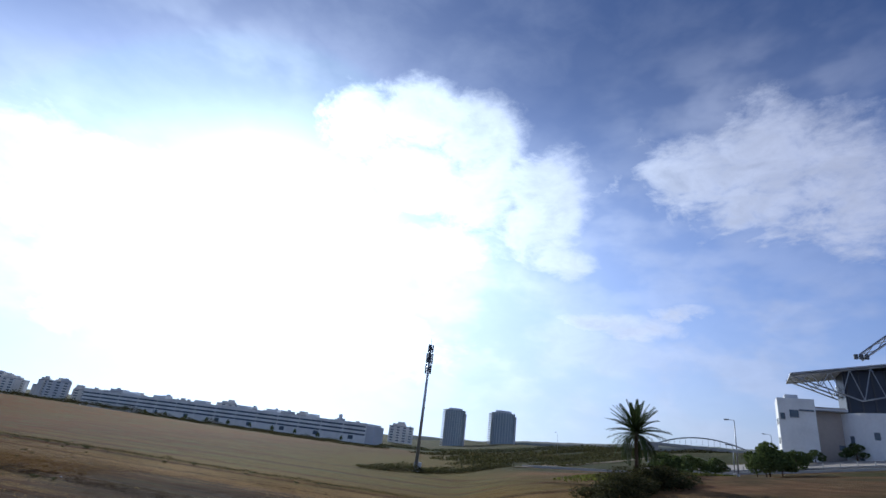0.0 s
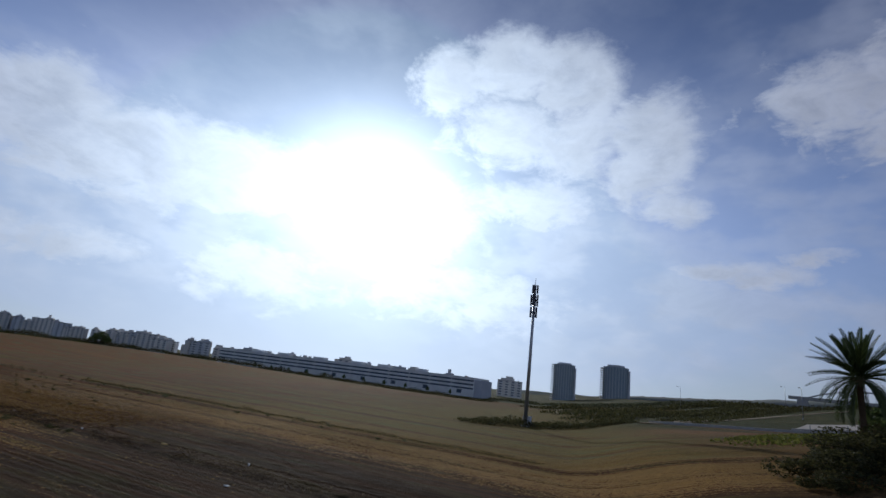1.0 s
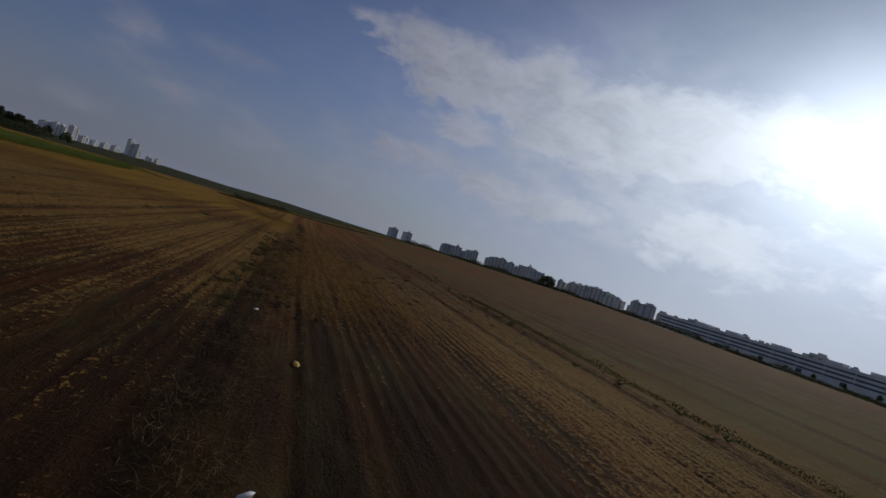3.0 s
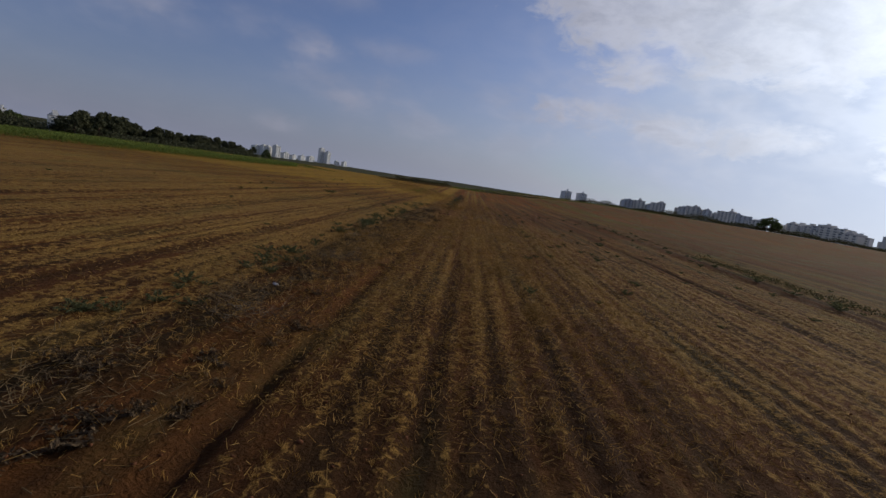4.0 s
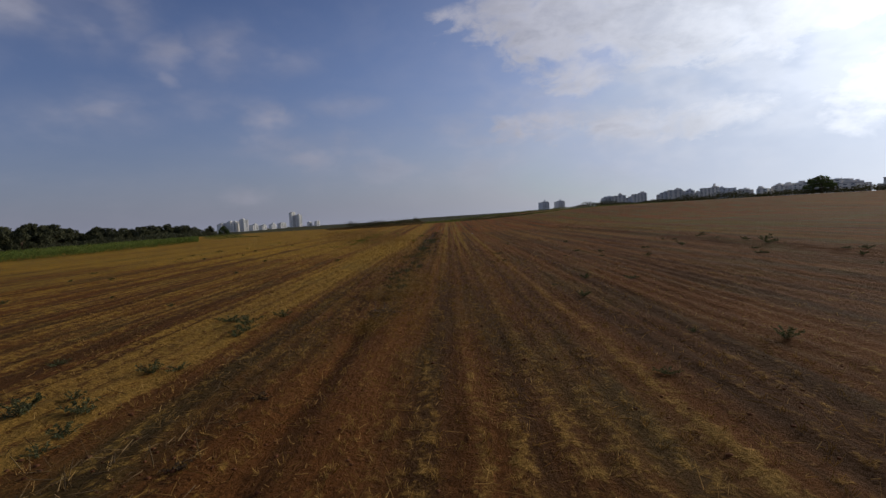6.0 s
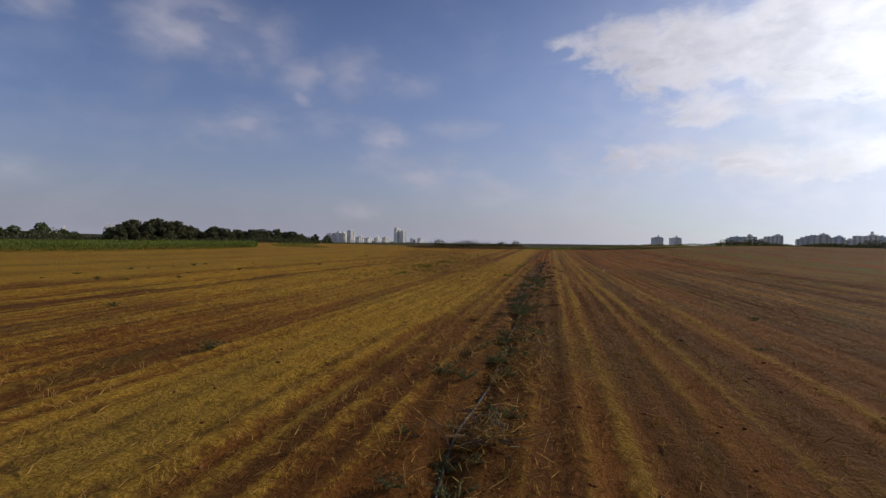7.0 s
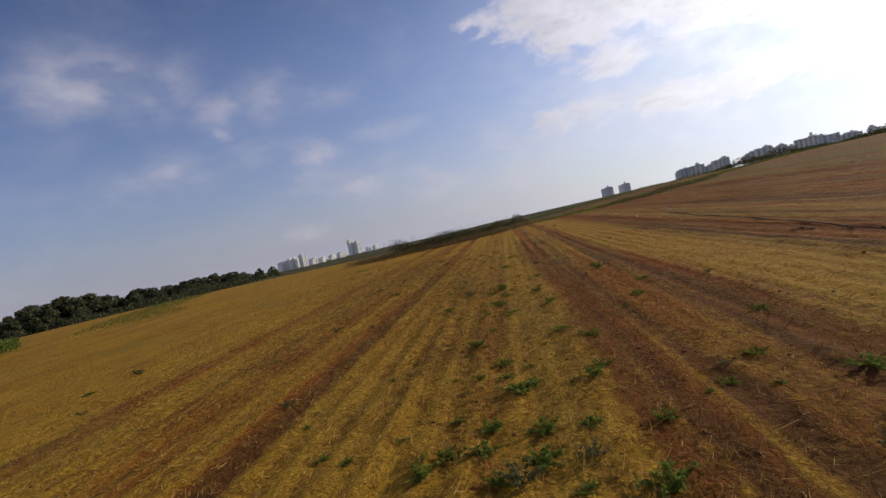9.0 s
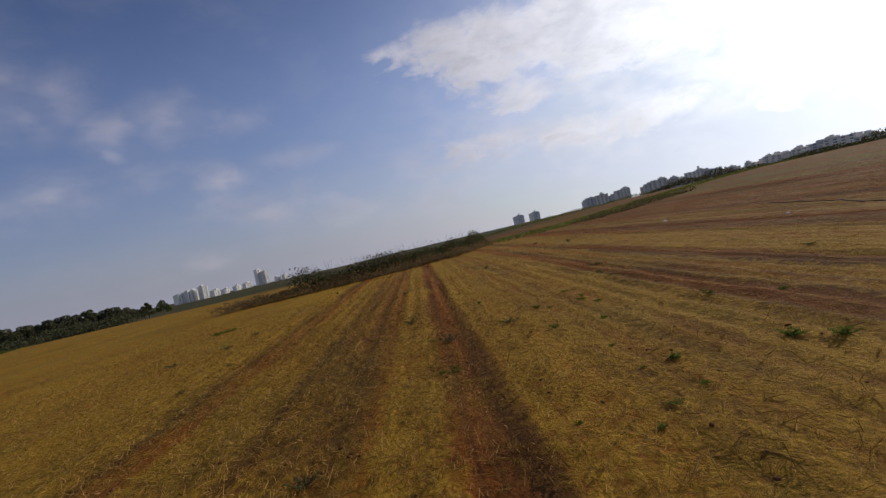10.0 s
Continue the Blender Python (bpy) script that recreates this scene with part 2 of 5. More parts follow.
def field_material():
    """Harvested cereal field on red loam: straw, bare soil and sparse green, in strips along the furrows."""
    m = bpy.data.materials.new("stubble_field")
    m.use_nodes = True
    n = Nodes(m.node_tree)
    pos = n.node("ShaderNodeTexCoord").outputs["Object"]
    sep = n.node("ShaderNodeSeparateXYZ")
    n.link(pos, sep.inputs[0])
    x, y, _ = sep.outputs
    u = n.math("SUBTRACT", n.math("MULTIPLY", x, FC), n.math("MULTIPLY", y, FS))
    v = n.math("ADD", n.math("MULTIPLY", x, FS), n.math("MULTIPLY", y, FC))
    wob = n.math("MULTIPLY", n.math("SUBTRACT", n.noise(pos, 0.12, 3.0), 0.5), 1.0)
    uw = n.math("ADD", u, wob)

    def strip(centre, half, soft=0.3):
        d = n.math("ABSOLUTE", n.math("SUBTRACT", uw, float(centre)))
        return n.ramp(d, half + soft, half - soft * 0.3)

    def side(at, soft=0.5):
        return n.ramp(uw, at - soft, at + soft)

    late = n.ramp(n.math("ADD", v, n.math("MULTIPLY", wob, 20.0)), 55.0, 128.0)
    broad = n.noise(n.xyz(n.math("MULTIPLY", u, 0.33), n.math("MULTIPLY", v, 0.008), 0.0), 1.0, 3.0, 0.6)
    lanes = n.noise(n.xyz(n.math("MULTIPLY", u, 1.3), n.math("MULTIPLY", v, 0.02), 5.0), 1.0, 4.0, 0.6)
    rows = n.noise(n.xyz(n.math("MULTIPLY", u, 3.4), n.math("MULTIPLY", v, 0.10), 2.0), 1.0, 4.0, 0.65)
    blot = n.noise(pos, 0.35, 5.0, 0.6)
    chaff = n.noise(n.xyz(n.math("MULTIPLY", u, 1.5), v, 0.0), 4.0, 7.0, 0.72)
    grit = n.noise(pos, 22.0, 5.0, 0.7)
    fresh = n.math("SUBTRACT", 1.0, late)
    even = n.math("MULTIPLY", n.ramp(v, 146.0, 160.0, 1.0, 0.4), n.math("SUBTRACT", n.math("SUBTRACT", 1.0, n.math("MULTIPLY", n.math("MULTIPLY", late, side(-6.0, 2.0)), 0.35)), n.math("MULTIPLY", n.math("MULTIPLY", late, n.math("SUBTRACT", 1.0, side(-11.6))), 0.55)))
    red_land = n.math("MULTIPLY", n.math("MULTIPLY", strip(-16.5, 1.4, 0.9), n.ramp(v, 132.0, 146.0)), n.math("MULTIPLY", n.ramp(rows, 0.38, 0.60, 1.15, 0.35), n.ramp(v, 158.0, 185.0, 1.0, 0.5)))
    # cover of straw
    cover = n.math("ADD", n.math("MULTIPLY", n.math("SUBTRACT", broad, 0.5), n.math("MULTIPLY", n.ramp(v, 148.0, 162.0, 1.0, 0.5), n.ramp(late, 0.0, 1.0, 1.0, 1.5))), n.math("MULTIPLY", n.math("MULTIPLY", n.math("SUBTRACT", lanes, 0.5), n.ramp(late, 0.0, 1.0, 0.6, 1.25)), even))
    cover = n.math("SUBTRACT", cover, n.math("MULTIPLY", red_land, 0.6))
    # near patch: straw thinned, also masks a darkening put into the soil colour
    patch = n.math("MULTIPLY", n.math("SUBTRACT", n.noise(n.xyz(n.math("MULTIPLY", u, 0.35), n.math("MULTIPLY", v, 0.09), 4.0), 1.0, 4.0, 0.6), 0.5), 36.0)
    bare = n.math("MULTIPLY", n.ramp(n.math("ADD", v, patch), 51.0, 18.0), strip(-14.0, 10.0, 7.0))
    cover = n.math("SUBTRACT", cover, n.math("MULTIPLY", bare, 1.0))
    cover = n.math("ADD", cover, n.math("MULTIPLY", n.math("MULTIPLY", n.math("SUBTRACT", rows, 0.5), n.ramp(late, 0.0, 1.0, 0.8, 1.8)), even))
    cover = n.math("ADD", cover, n.math("MULTIPLY", n.math("SUBTRACT", chaff, 0.5), n.ramp(late, 0.0, 1.0, 3.0, 1.7)))
    cover = n.math("ADD", cover, n.math("MULTIPLY", n.math("SUBTRACT", blot, 0.5), 0.9))
    clump = n.noise(n.xyz(n.math("MULTIPLY", u, 1.2), v, 3.0), 5.5, 4.5, 0.62, 0.6)
    cover = n.math("ADD", cover, n.math("MULTIPLY", n.math("SUBTRACT", clump, 0.5), n.math("SUBTRACT", 3.2, n.math("MULTIPLY", late, 1.9))))
    cover = n.math("SUBTRACT", cover, n.math("MULTIPLY", n.math("MULTIPLY", side(-8.8), late), n.ramp(v, 114.0, 134.0, 0.42, 0.15)))
    cover = n.math("ADD", cover, n.math("MULTIPLY", n.ramp(uw, -4.0, 8.0), n.ramp(v, 35.0, 62.0, 0.5, 0.0)))
    drill = n.math("SINE", n.math("ADD", n.math("MULTIPLY", u, 11.4), n.math("MULTIPLY", wob, 2.5)))
    cover = n.math("ADD", cover, n.math("MULTIPLY", n.math("MULTIPLY", drill, even), n.math("MULTIPLY", blot, n.ramp(late, 0.0, 1.0, 0.35, 0.75))))
    cover = n.math("ADD", cover, n.math("MULTIPLY", n.math("SUBTRACT", 1.0, side(-11.6)), 0.32))
    cover = n.math("ADD", cover, n.math("MULTIPLY", strip(-13.0, 1.2), n.math("MULTIPLY", late, n.ramp(v, 116.0, 130.0, 0.5, 0.05))))
    for at, half, k in ((-7.75, 0.16, 0.75), (-5.8, 0.16, 0.75), (-4.2, 0.14, 0.45), (-6.6, 0.1, 0.3), (17, 2.5, 0.3), (26, 3.0, 0.35)):
        cover = n.math("ADD", cover, n.math("MULTIPLY", n.math("MULTIPLY", strip(at, half), late), k))
    bend = n.math("ABSOLUTE", n.math("SUBTRACT", n.math("ADD", uw, 9.9), n.ramp(v, 45.0, 53.0, 0.0, 0.75)))
    cover = n.math("SUBTRACT", cover, n.math("MULTIPLY", n.math("MULTIPLY", n.ramp(bend, 0.42, 0.16), fresh), 2.4))
    for at, half, k in ((-11.9, 0.25, 1.2), (-7.25, 0.1, 1.0)):
        cover = n.math("SUBTRACT", cover, n.math("MULTIPLY", n.math("MULTIPLY", strip(at, half, 0.2), fresh), k))
    cover = n.math("SUBTRACT", cover, n.math("MULTIPLY", n.math("MULTIPLY", strip(-9.55, 0.3, 0.25), late), 1.2))
    thin = n.math("MULTIPLY", n.ramp(v, 74.0, 90.0), n.ramp(v, 124.0, 108.0))
    cover = n.math("SUBTRACT", cover, n.math("MULTIPLY", thin, 0.34))
    # bare wheel tracks towards the field end
    end_f = n.ramp(v, 150.0, 160.0)
    for at, half, k in ((-21.2, 0.22, 0.22), (-23.75, 0.25, 0.22), (-18.3, 0.2, 0.25), (-26.3, 0.2, 0.3)):
        cover = n.math("SUBTRACT", cover, n.math("MULTIPLY", n.math("MULTIPLY", strip(at, half, 0.25), end_f), k))
    for at, half, k in ( (-15.4, 0.35, 0.45), (-17.9, 0.3, 0.3), (-20.3, 0.35, 0.22), (-23.5, 0.30, 0.45),
                        (-25.4, 0.4, 0.45), (-28.5, 0.4, 0.4), (-10.6, 0.5, 0.3), (-3.2, 0.6, 0.25), (4.8, 0.5, 0.4), (10.8, 0.9, 0.6), (21.5, 0.8, 0.5), (33, 1.5, 0.5), (48, 2.0, 0.4)):
        cover = n.math("SUBTRACT", cover, n.math("MULTIPLY", strip(at, half), k))
    # sharper at low v: dark soil colour imitates shaded gaps between straw tufts
    straw_f = n.ramp(cover, n.ramp(v, 40.0, 125.0, -0.14, -0.40), n.ramp(v, 40.0, 125.0, 0.30, 0.56))
    straw = n.mix(n.ramp(grit, 0.3, 0.72), n.mix(late, (0.112, 0.062, 0.016), (0.20, 0.106, 0.013)), n.mix(late, (0.39, 0.222, 0.058), n.mix(side(-9.0, 1.2), (0.435, 0.258, 0.026), (0.25, 0.142, 0.021))))
    soil = n.mix(n.ramp(lanes, 0.35, 0.65), n.mix(late, (0.060, 0.030, 0.010), (0.110, 0.048, 0.014)), n.mix(late, (0.150, 0.060, 0.016), n.mix(n.ramp(v, 145.0, 165.0), (0.200, 0.080, 0.017), (0.265, 0.080, 0.012))))
    worn = n.math("MULTIPLY", n.ramp(v, 148.0, 164.0), n.ramp(uw, -24.5, -19.5))
    straw = n.mix(n.math("MULTIPLY", worn, 0.30), straw, n.mix(n.ramp(grit, 0.3, 0.7), (0.13, 0.072, 0.016), (0.38, 0.215, 0.040)))
    # dim, underexposed look painted into the soil colour of this patch
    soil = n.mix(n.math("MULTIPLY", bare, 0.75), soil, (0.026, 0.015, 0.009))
    soil = n.mix(n.ramp(grit, 0.35, 0.7), soil, n.mix(1.0, soil, (0.6, 0.55, 0.5), "MULTIPLY"))
    flank = n.ramp(uw, 2.0, 26.0)
    straw = n.mix(flank, straw, n.mix(1.0, straw, (0.52, 0.64, 0.45), "MULTIPLY"))
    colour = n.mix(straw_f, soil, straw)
    # green growth between the rows, more of it far out to the sides
    away = n.math("ADD", n.ramp(uw, 0.0, 34.0, 0.0, 0.60), n.ramp(uw, -22.0, -45.0, 0.0, 0.18))
    green_f = n.math("MULTIPLY", n.ramp(n.noise(n.xyz(n.math("MULTIPLY", u, 0.5), n.math("MULTIPLY", v, 0.12), 8.0), 1.0, 5.0, 0.65), 0.46, 0.70), n.math("ADD", 0.22, away))
    colour = n.mix(green_f, colour, n.mix(n.ramp(grit, 0.3, 0.7), (0.060, 0.072, 0.020), (0.135, 0.145, 0.040)))
    # scrub and waste land beyond the field
    out_f = n.math("MAXIMUM", n.ramp(n.vec("LENGTH", pos), 330.0, 420.0), n.ramp(n.math("SUBTRACT", n.math("MULTIPLY", x, 0.2), n.math("MULTIPLY", y, 0.98)), 2.0, 24.0))
    bank = n.ramp(n.vec("LENGTH", n.vec("SUBTRACT", pos, (45.0, -45.0, 10.0))), 75.0, 40.0)
    wild = n.mix(n.ramp(n.noise(pos, 0.03, 6.0, 0.6), n.math("SUBTRACT", 0.48, n.math("MULTIPLY", bank, 0.1)), 0.70), (0.060, 0.064, 0.024), n.mix(bank, (0.150, 0.118, 0.050), (0.22, 0.112, 0.052)))
    wild = n.mix(n.ramp(n.noise(pos, 0.4, 6.0, 0.7), 0.35, 0.7), n.mix(1.0, wild, (0.6, 0.6, 0.6), "MULTIPLY"), wild)
    colour = n.mix(out_f, colour, wild)
    p = n.node("ShaderNodeBsdfPrincipled")
    n.link(colour, p.inputs["Base Color"])
    p.inputs["Roughness"].default_value = 1.0
    p.inputs["Specular IOR Level"].default_value = 0.07
    height = n.math("ADD", n.math("ADD", n.math("MULTIPLY", rows, 0.7), n.math("MULTIPLY", clump, 0.8)), n.math("ADD", n.math("MULTIPLY", chaff, 0.9), n.math("MULTIPLY", grit, 0.35)))
    bm_node = n.node("ShaderNodeBump")
    bm_node.inputs["Strength"].default_value = 0.65
    bm_node.inputs["Distance"].default_value = 0.16
    n.link(height, bm_node.inputs["Height"])
    n.link(bm_node.outputs[0], p.inputs["Normal"])
    end = n.node("ShaderNodeOutputMaterial")
    n.link(p.outputs[0], end.inputs[0])
    return m


def leaf_material(name, dark, light, rough=0.7, through_light=0.25):
    m = bpy.data.materials.new(name)
    m.use_nodes = True
    n = Nodes(m.node_tree)
    where = n.node("ShaderNodeTexCoord").outputs["Object"]
    island = n.node("ShaderNodeNewGeometry").outputs["Random Per Island"]
    f = n.math("ADD", n.math("MULTIPLY", island, 0.6), n.math("MULTIPLY", n.noise(where, 0.7, 3.0), 0.5))
    colour = n.mix(n.ramp(f, 0.2, 0.95), dark, light)
    p = n.node("ShaderNodeBsdfPrincipled")
    n.link(colour, p.inputs["Base Color"])
    p.inputs["Roughness"].default_value = rough
    p.inputs["Specular IOR Level"].default_value = 0.12
    thin = n.node("ShaderNodeBsdfTranslucent")
    n.link(colour, thin.inputs[0])
    both = n.node("ShaderNodeMixShader")
    both.inputs[0].default_value = through_light
    n.link(p.outputs[0], both.inputs[1])
    n.link(thin.outputs[0], both.inputs[2])
    out = n.node("ShaderNodeOutputMaterial")
    n.link(both.outputs[0], out.inputs[0])
    return m


M_FIELD = field_material()
M_STRAW = leaf_material("dry_straw", (0.24, 0.138, 0.034), (0.60, 0.385, 0.12), 0.7, 0.4)
M_WEED = leaf_material("weed_leaf", (0.090, 0.125, 0.020), (0.22, 0.27, 0.050), 0.7, 0.45)
M_DRYWEED = leaf_material("dull_weed_leaf", (0.070, 0.080, 0.034), (0.17, 0.17, 0.080), 0.7, 0.4)
M_VERGE = leaf_material("verge_grass", (0.070, 0.085, 0.018), (0.19, 0.19, 0.045), 0.7, 0.45)
M_CROP = leaf_material("crop_leaf", (0.085, 0.125, 0.026), (0.185, 0.225, 0.048), 0.7, 0.5)
M_TREE = leaf_material("tree_leaf", (0.048, 0.054, 0.030), (0.135, 0.138, 0.072), 0.7, 0.35)
M_OLIVE = leaf_material("light_tree_leaf", (0.055, 0.080, 0.026), (0.14, 0.175, 0.055), 0.7, 0.4)
M_PALM = leaf_material("palm_leaf", (0.025, 0.040, 0.014), (0.085, 0.11, 0.036), 0.5)
M_STALK = leaf_material("dead_stalk", (0.070, 0.047, 0.026), (0.34, 0.235, 0.110), 0.8, 0.2)
M_HEDGE = leaf_material("dry_hedge_leaf", (0.050, 0.046, 0.020), (0.14, 0.115, 0.050), 0.7, 0.45)
M_DRYHEDGE = leaf_material("withered_hedge_leaf", (0.10, 0.072, 0.034), (0.24, 0.165, 0.080), 0.7, 0.45)
M_FIN = material("pale_tower_fin", (0.46, 0.49, 0.51), 0.5, spread=0.15)
M_SCRUB = leaf_material("scrub_leaf", (0.032, 0.036, 0.014), (0.10, 0.092, 0.036), 0.7, 0.4)
M_BARK = material("bark", (0.12, 0.085, 0.055), 0.95, spread=0.5, fine=14, bump=0.6)
M_DEAD = leaf_material("dead_weed", (0.050, 0.034, 0.022), (0.19, 0.13, 0.070), 0.8, 0.25)
M_STICK = material("dry_stick", (0.16, 0.125, 0.085), 0.9, spread=0.4, fine=20)
M_HOSE = material("black_hose", (0.030, 0.028, 0.028), 0.7, spread=0.4, fine=12, tint=(0.055, 0.048, 0.042))
M_HOSE_GREY = material("weathered_hose", (0.055, 0.050, 0.046), 0.6, spread=0.4, fine=12)
M_STEEL = material("galvanised_steel", (0.42, 0.43, 0.45), 0.45, 0.7, spread=0.2)
M_DARKSTEEL = material("dark_steel", (0.07, 0.075, 0.085), 0.5, 0.3, spread=0.2)
M_WHITE = material("white_plaster", (0.84, 0.83, 0.80), 0.9, spread=0.12, scale=0.12, fine=1.5, vary=0.1)
M_STONE = material("cream_cladding", (0.78, 0.74, 0.68), 0.9, spread=0.14, scale=0.1, fine=1.2, vary=0.2)
M_GREYWALL = material("grey_plaster", (0.62, 0.63, 0.66), 0.9, spread=0.14, scale=0.1, fine=1.2, vary=0.25)
M_GLASS = material("tinted_glass", (0.11, 0.14, 0.17), 0.12, 0.0, spread=0.3, scale=0.3)
M_BLUEGLASS = material("blue_green_glazing", (0.30, 0.36, 0.40), 0.25, 0.0, spread=0.25, scale=0.2)
M_DARK = material("dark_opening", (0.05, 0.06, 0.07), 0.6, spread=0.2)
M_BLUEDARK = material("dark_blue_cladding", (0.030, 0.040, 0.065), 0.45, spread=0.25, scale=0.3)
M_TAN = material("tan_cladding", (0.50, 0.44, 0.39), 0.9, spread=0.14, scale=0.1, fine=1.2)
M_DIRT = material("pale_dirt", (0.34, 0.27, 0.18), 0.95, spread=0.3, scale=0.15, fine=2.0)
# paleness of the far hills stands in for haze, put into the colour
M_HILL = material("pale_hill", (0.22, 0.22, 0.20), 1.0, spread=0.3, scale=0.004, fine=0.03, tint=(0.13, 0.15, 0.12))
M_PAVE = material("paving", (0.40, 0.36, 0.32), 0.95, spread=0.25, fine=3, bump=0.3)
M_ASPHALT = material("asphalt", (0.06, 0.06, 0.062), 0.95, spread=0.3, fine=6)
M_CONCRETE = material("concrete", (0.48, 0.46, 0.43), 0.9, spread=0.2, fine=5)
M_TRASH = material("white_plastic", (0.75, 0.76, 0.78), 0.5, spread=0.15)
M_YELLOW = material("yellow_plastic", (0.65, 0.40, 0.04), 0.5, spread=0.3, fine=16)
M_ROOF = material("flat_roof", (0.40, 0.38, 0.36), 0.95, spread=0.2)
M_CAR = material("white_car_paint", (0.75, 0.75, 0.76), 0.3, spread=0.05)
M_RUBBER = material("tyre_rubber", (0.025, 0.025, 0.026), 0.9)


# ---------- mesh helpers ----------
def mesh_of(name, bm, mat):
    me = bpy.data.meshes.new(name)
    bm.to_mesh(me)
    bm.free()
    me.materials.append(mat)
    return me


def part(name, bm, mat, parent=None, label="", smooth=False):
    """One mesh object, under its thing where one is given."""
    me = bm if isinstance(bm, bpy.types.Mesh) else mesh_of(name, bm, mat)
    if smooth:
        for p in me.polygons:
            p.use_smooth = True
    ob = new(name, me)
    ob.parent = parent
    if label:
        ob["label"] = label
    return ob


def empty(name, x=0, y=0, z=0, turn=0):
    ob = new(name)
    ob.matrix_basis = pose(x, y, z, 0, 0, turn)
    return ob


def add_box(bm, x0, y0, z0, x1, y1, z1, bevel=0.0, turn=None):
    m = Matrix.Translation(((x0 + x1) / 2, (y0 + y1) / 2, (z0 + z1) / 2)) @ Matrix.Diagonal((x1 - x0, y1 - y0, z1 - z0, 1))
    got = bmesh.ops.create_cube(bm, size=1, matrix=(turn or Matrix()) @ m)["verts"]
    if bevel:
        edges = list({e for q in got for e in q.link_edges})
        bmesh.ops.bevel(bm, geom=edges, offset=bevel, segments=1, affect="EDGES")
    return bm


def box(x0, y0, z0, x1, y1, z1, bevel=0.0):
    return add_box(bmesh.new(), x0, y0, z0, x1, y1, z1, bevel)


def add_tube(bm, points, radii, sides=6):
    """A round bar through the points, with its ends closed."""
    pts = [Vector(p) for p in points]
    rings = []
    for i, p in enumerate(pts):
        d = (pts[min(i + 1, len(pts) - 1)] - pts[max(i - 1, 0)]).normalized()
        a = d.orthogonal().normalized() if abs(d.z) > 0.95 else d.cross(Vector((0, 0, 1))).normalized()
        b = d.cross(a)
        r = radii[i] if isinstance(radii, (list, tuple)) else radii
        rings.append([bm.verts.new(p + (a * math.cos(q) + b * math.sin(q)) * r) for q in (2 * math.pi * k / sides for k in range(sides))])
    for one, two in zip(rings, rings[1:]):
        for k in range(sides):
            bm.faces.new((one[k], one[(k + 1) % sides], two[(k + 1) % sides], two[k]))
    bm.faces.new(rings[0][::-1])
    bm.faces.new(rings[-1])
    return bm


def tube(points, radii, sides=6):
    return add_tube(bmesh.new(), points, radii, sides)


def prism(outline, z0, z1):
    """An upright solid on a plan outline."""
    bm = bmesh.new()
    low = [bm.verts.new((x, y, z0)) for x, y in outline]
    high = [bm.verts.new((x, y, z1)) for x, y in outline]
    k = len(outline)
    for i in range(k):
        bm.faces.new((low[i], low[(i + 1) % k], high[(i + 1) % k], high[i]))
    bm.faces.new(high)
    bm.faces.new(low[::-1])
    return bm


def raw_mesh(name, verts, faces, mat):
    me = bpy.data.meshes.new(name)
    me.from_pydata(verts, [], faces)
    me.materials.append(mat)
    return me


# ---------- ground ----------
def build_ground():
    def steps(lo, hi, step, far):
        mid = list(np.arange(lo, hi + step / 2, step))
        grow, d = [], step
        q = 0.0
        while q < far:
            d *= 1.13
            q += d
            grow.append(q)
        return [lo - q for q in grow[::-1]] + mid + [hi + q for q in grow]

    us, vs = steps(-30, 16, 0.14, 4500), steps(8, 226, 0.35, 4500)
    verts = []
    for v in vs:
        for u in us:
            x, y = xy_of(u, v)
            verts.append((x, y, ground_z(x, y)))
    k = len(us)
    faces = [(j * k + i, j * k + i + 1, (j + 1) * k + i + 1, (j + 1) * k + i) for j in range(len(vs) - 1) for i in range(k - 1)]
    ob = part("ground", raw_mesh("ground", verts, faces, M_FIELD), M_FIELD, smooth=True)
    tagged(ob, "harvested stubble field on red-brown soil with straw strips", "field", kind="structure")


build_ground()


# ---------- growing things ----------
def quick_mesh(name, verts, faces, mat):
    """A mesh from arrays, whose faces all have the same number of corners."""
    verts, faces = np.asarray(verts, float), np.asarray(faces, int)
    me = bpy.data.meshes.new(name)
    me.vertices.add(len(verts))
    me.vertices.foreach_set("co", verts.ravel())
    k = faces.shape[1]
    me.loops.add(faces.size)
    me.loops.foreach_set("vertex_index", faces.ravel())
    me.polygons.add(len(faces))
    me.polygons.foreach_set("loop_start", np.arange(0, faces.size, k))
    me.update(calc_edges=True)
    me.materials.append(mat)
    return me


def unit(a):
    return a / np.maximum(np.linalg.norm(a, axis=-1, keepdims=True), 1e-9)


def stems(name, base, way, radius, mat):
    """Three-sided stalks from the points base along way (both N x 3)."""
    base, way = np.asarray(base), np.asarray(way)
    d = unit(way)
    a = unit(np.cross(d, np.array([0.31, 0.17, 0.93])))
    b = np.cross(d, a)
    ring = [a * math.cos(q) + b * math.sin(q) for q in (0, 2.094, 4.189)]
    r = np.broadcast_to(np.asarray(radius, float).reshape(-1, 1), (len(base), 1))
    verts = np.stack([base + q * r for q in ring] + [base + way + q * r * 0.6 for q in ring], 1).reshape(-1, 3)
    i = np.arange(len(base))[:, None] * 6
    faces = np.concatenate([i + np.array([[k, (k + 1) % 3, 3 + (k + 1) % 3, 3 + k]]) for k in range(3)], 0)
    return quick_mesh(name, verts, faces, mat)


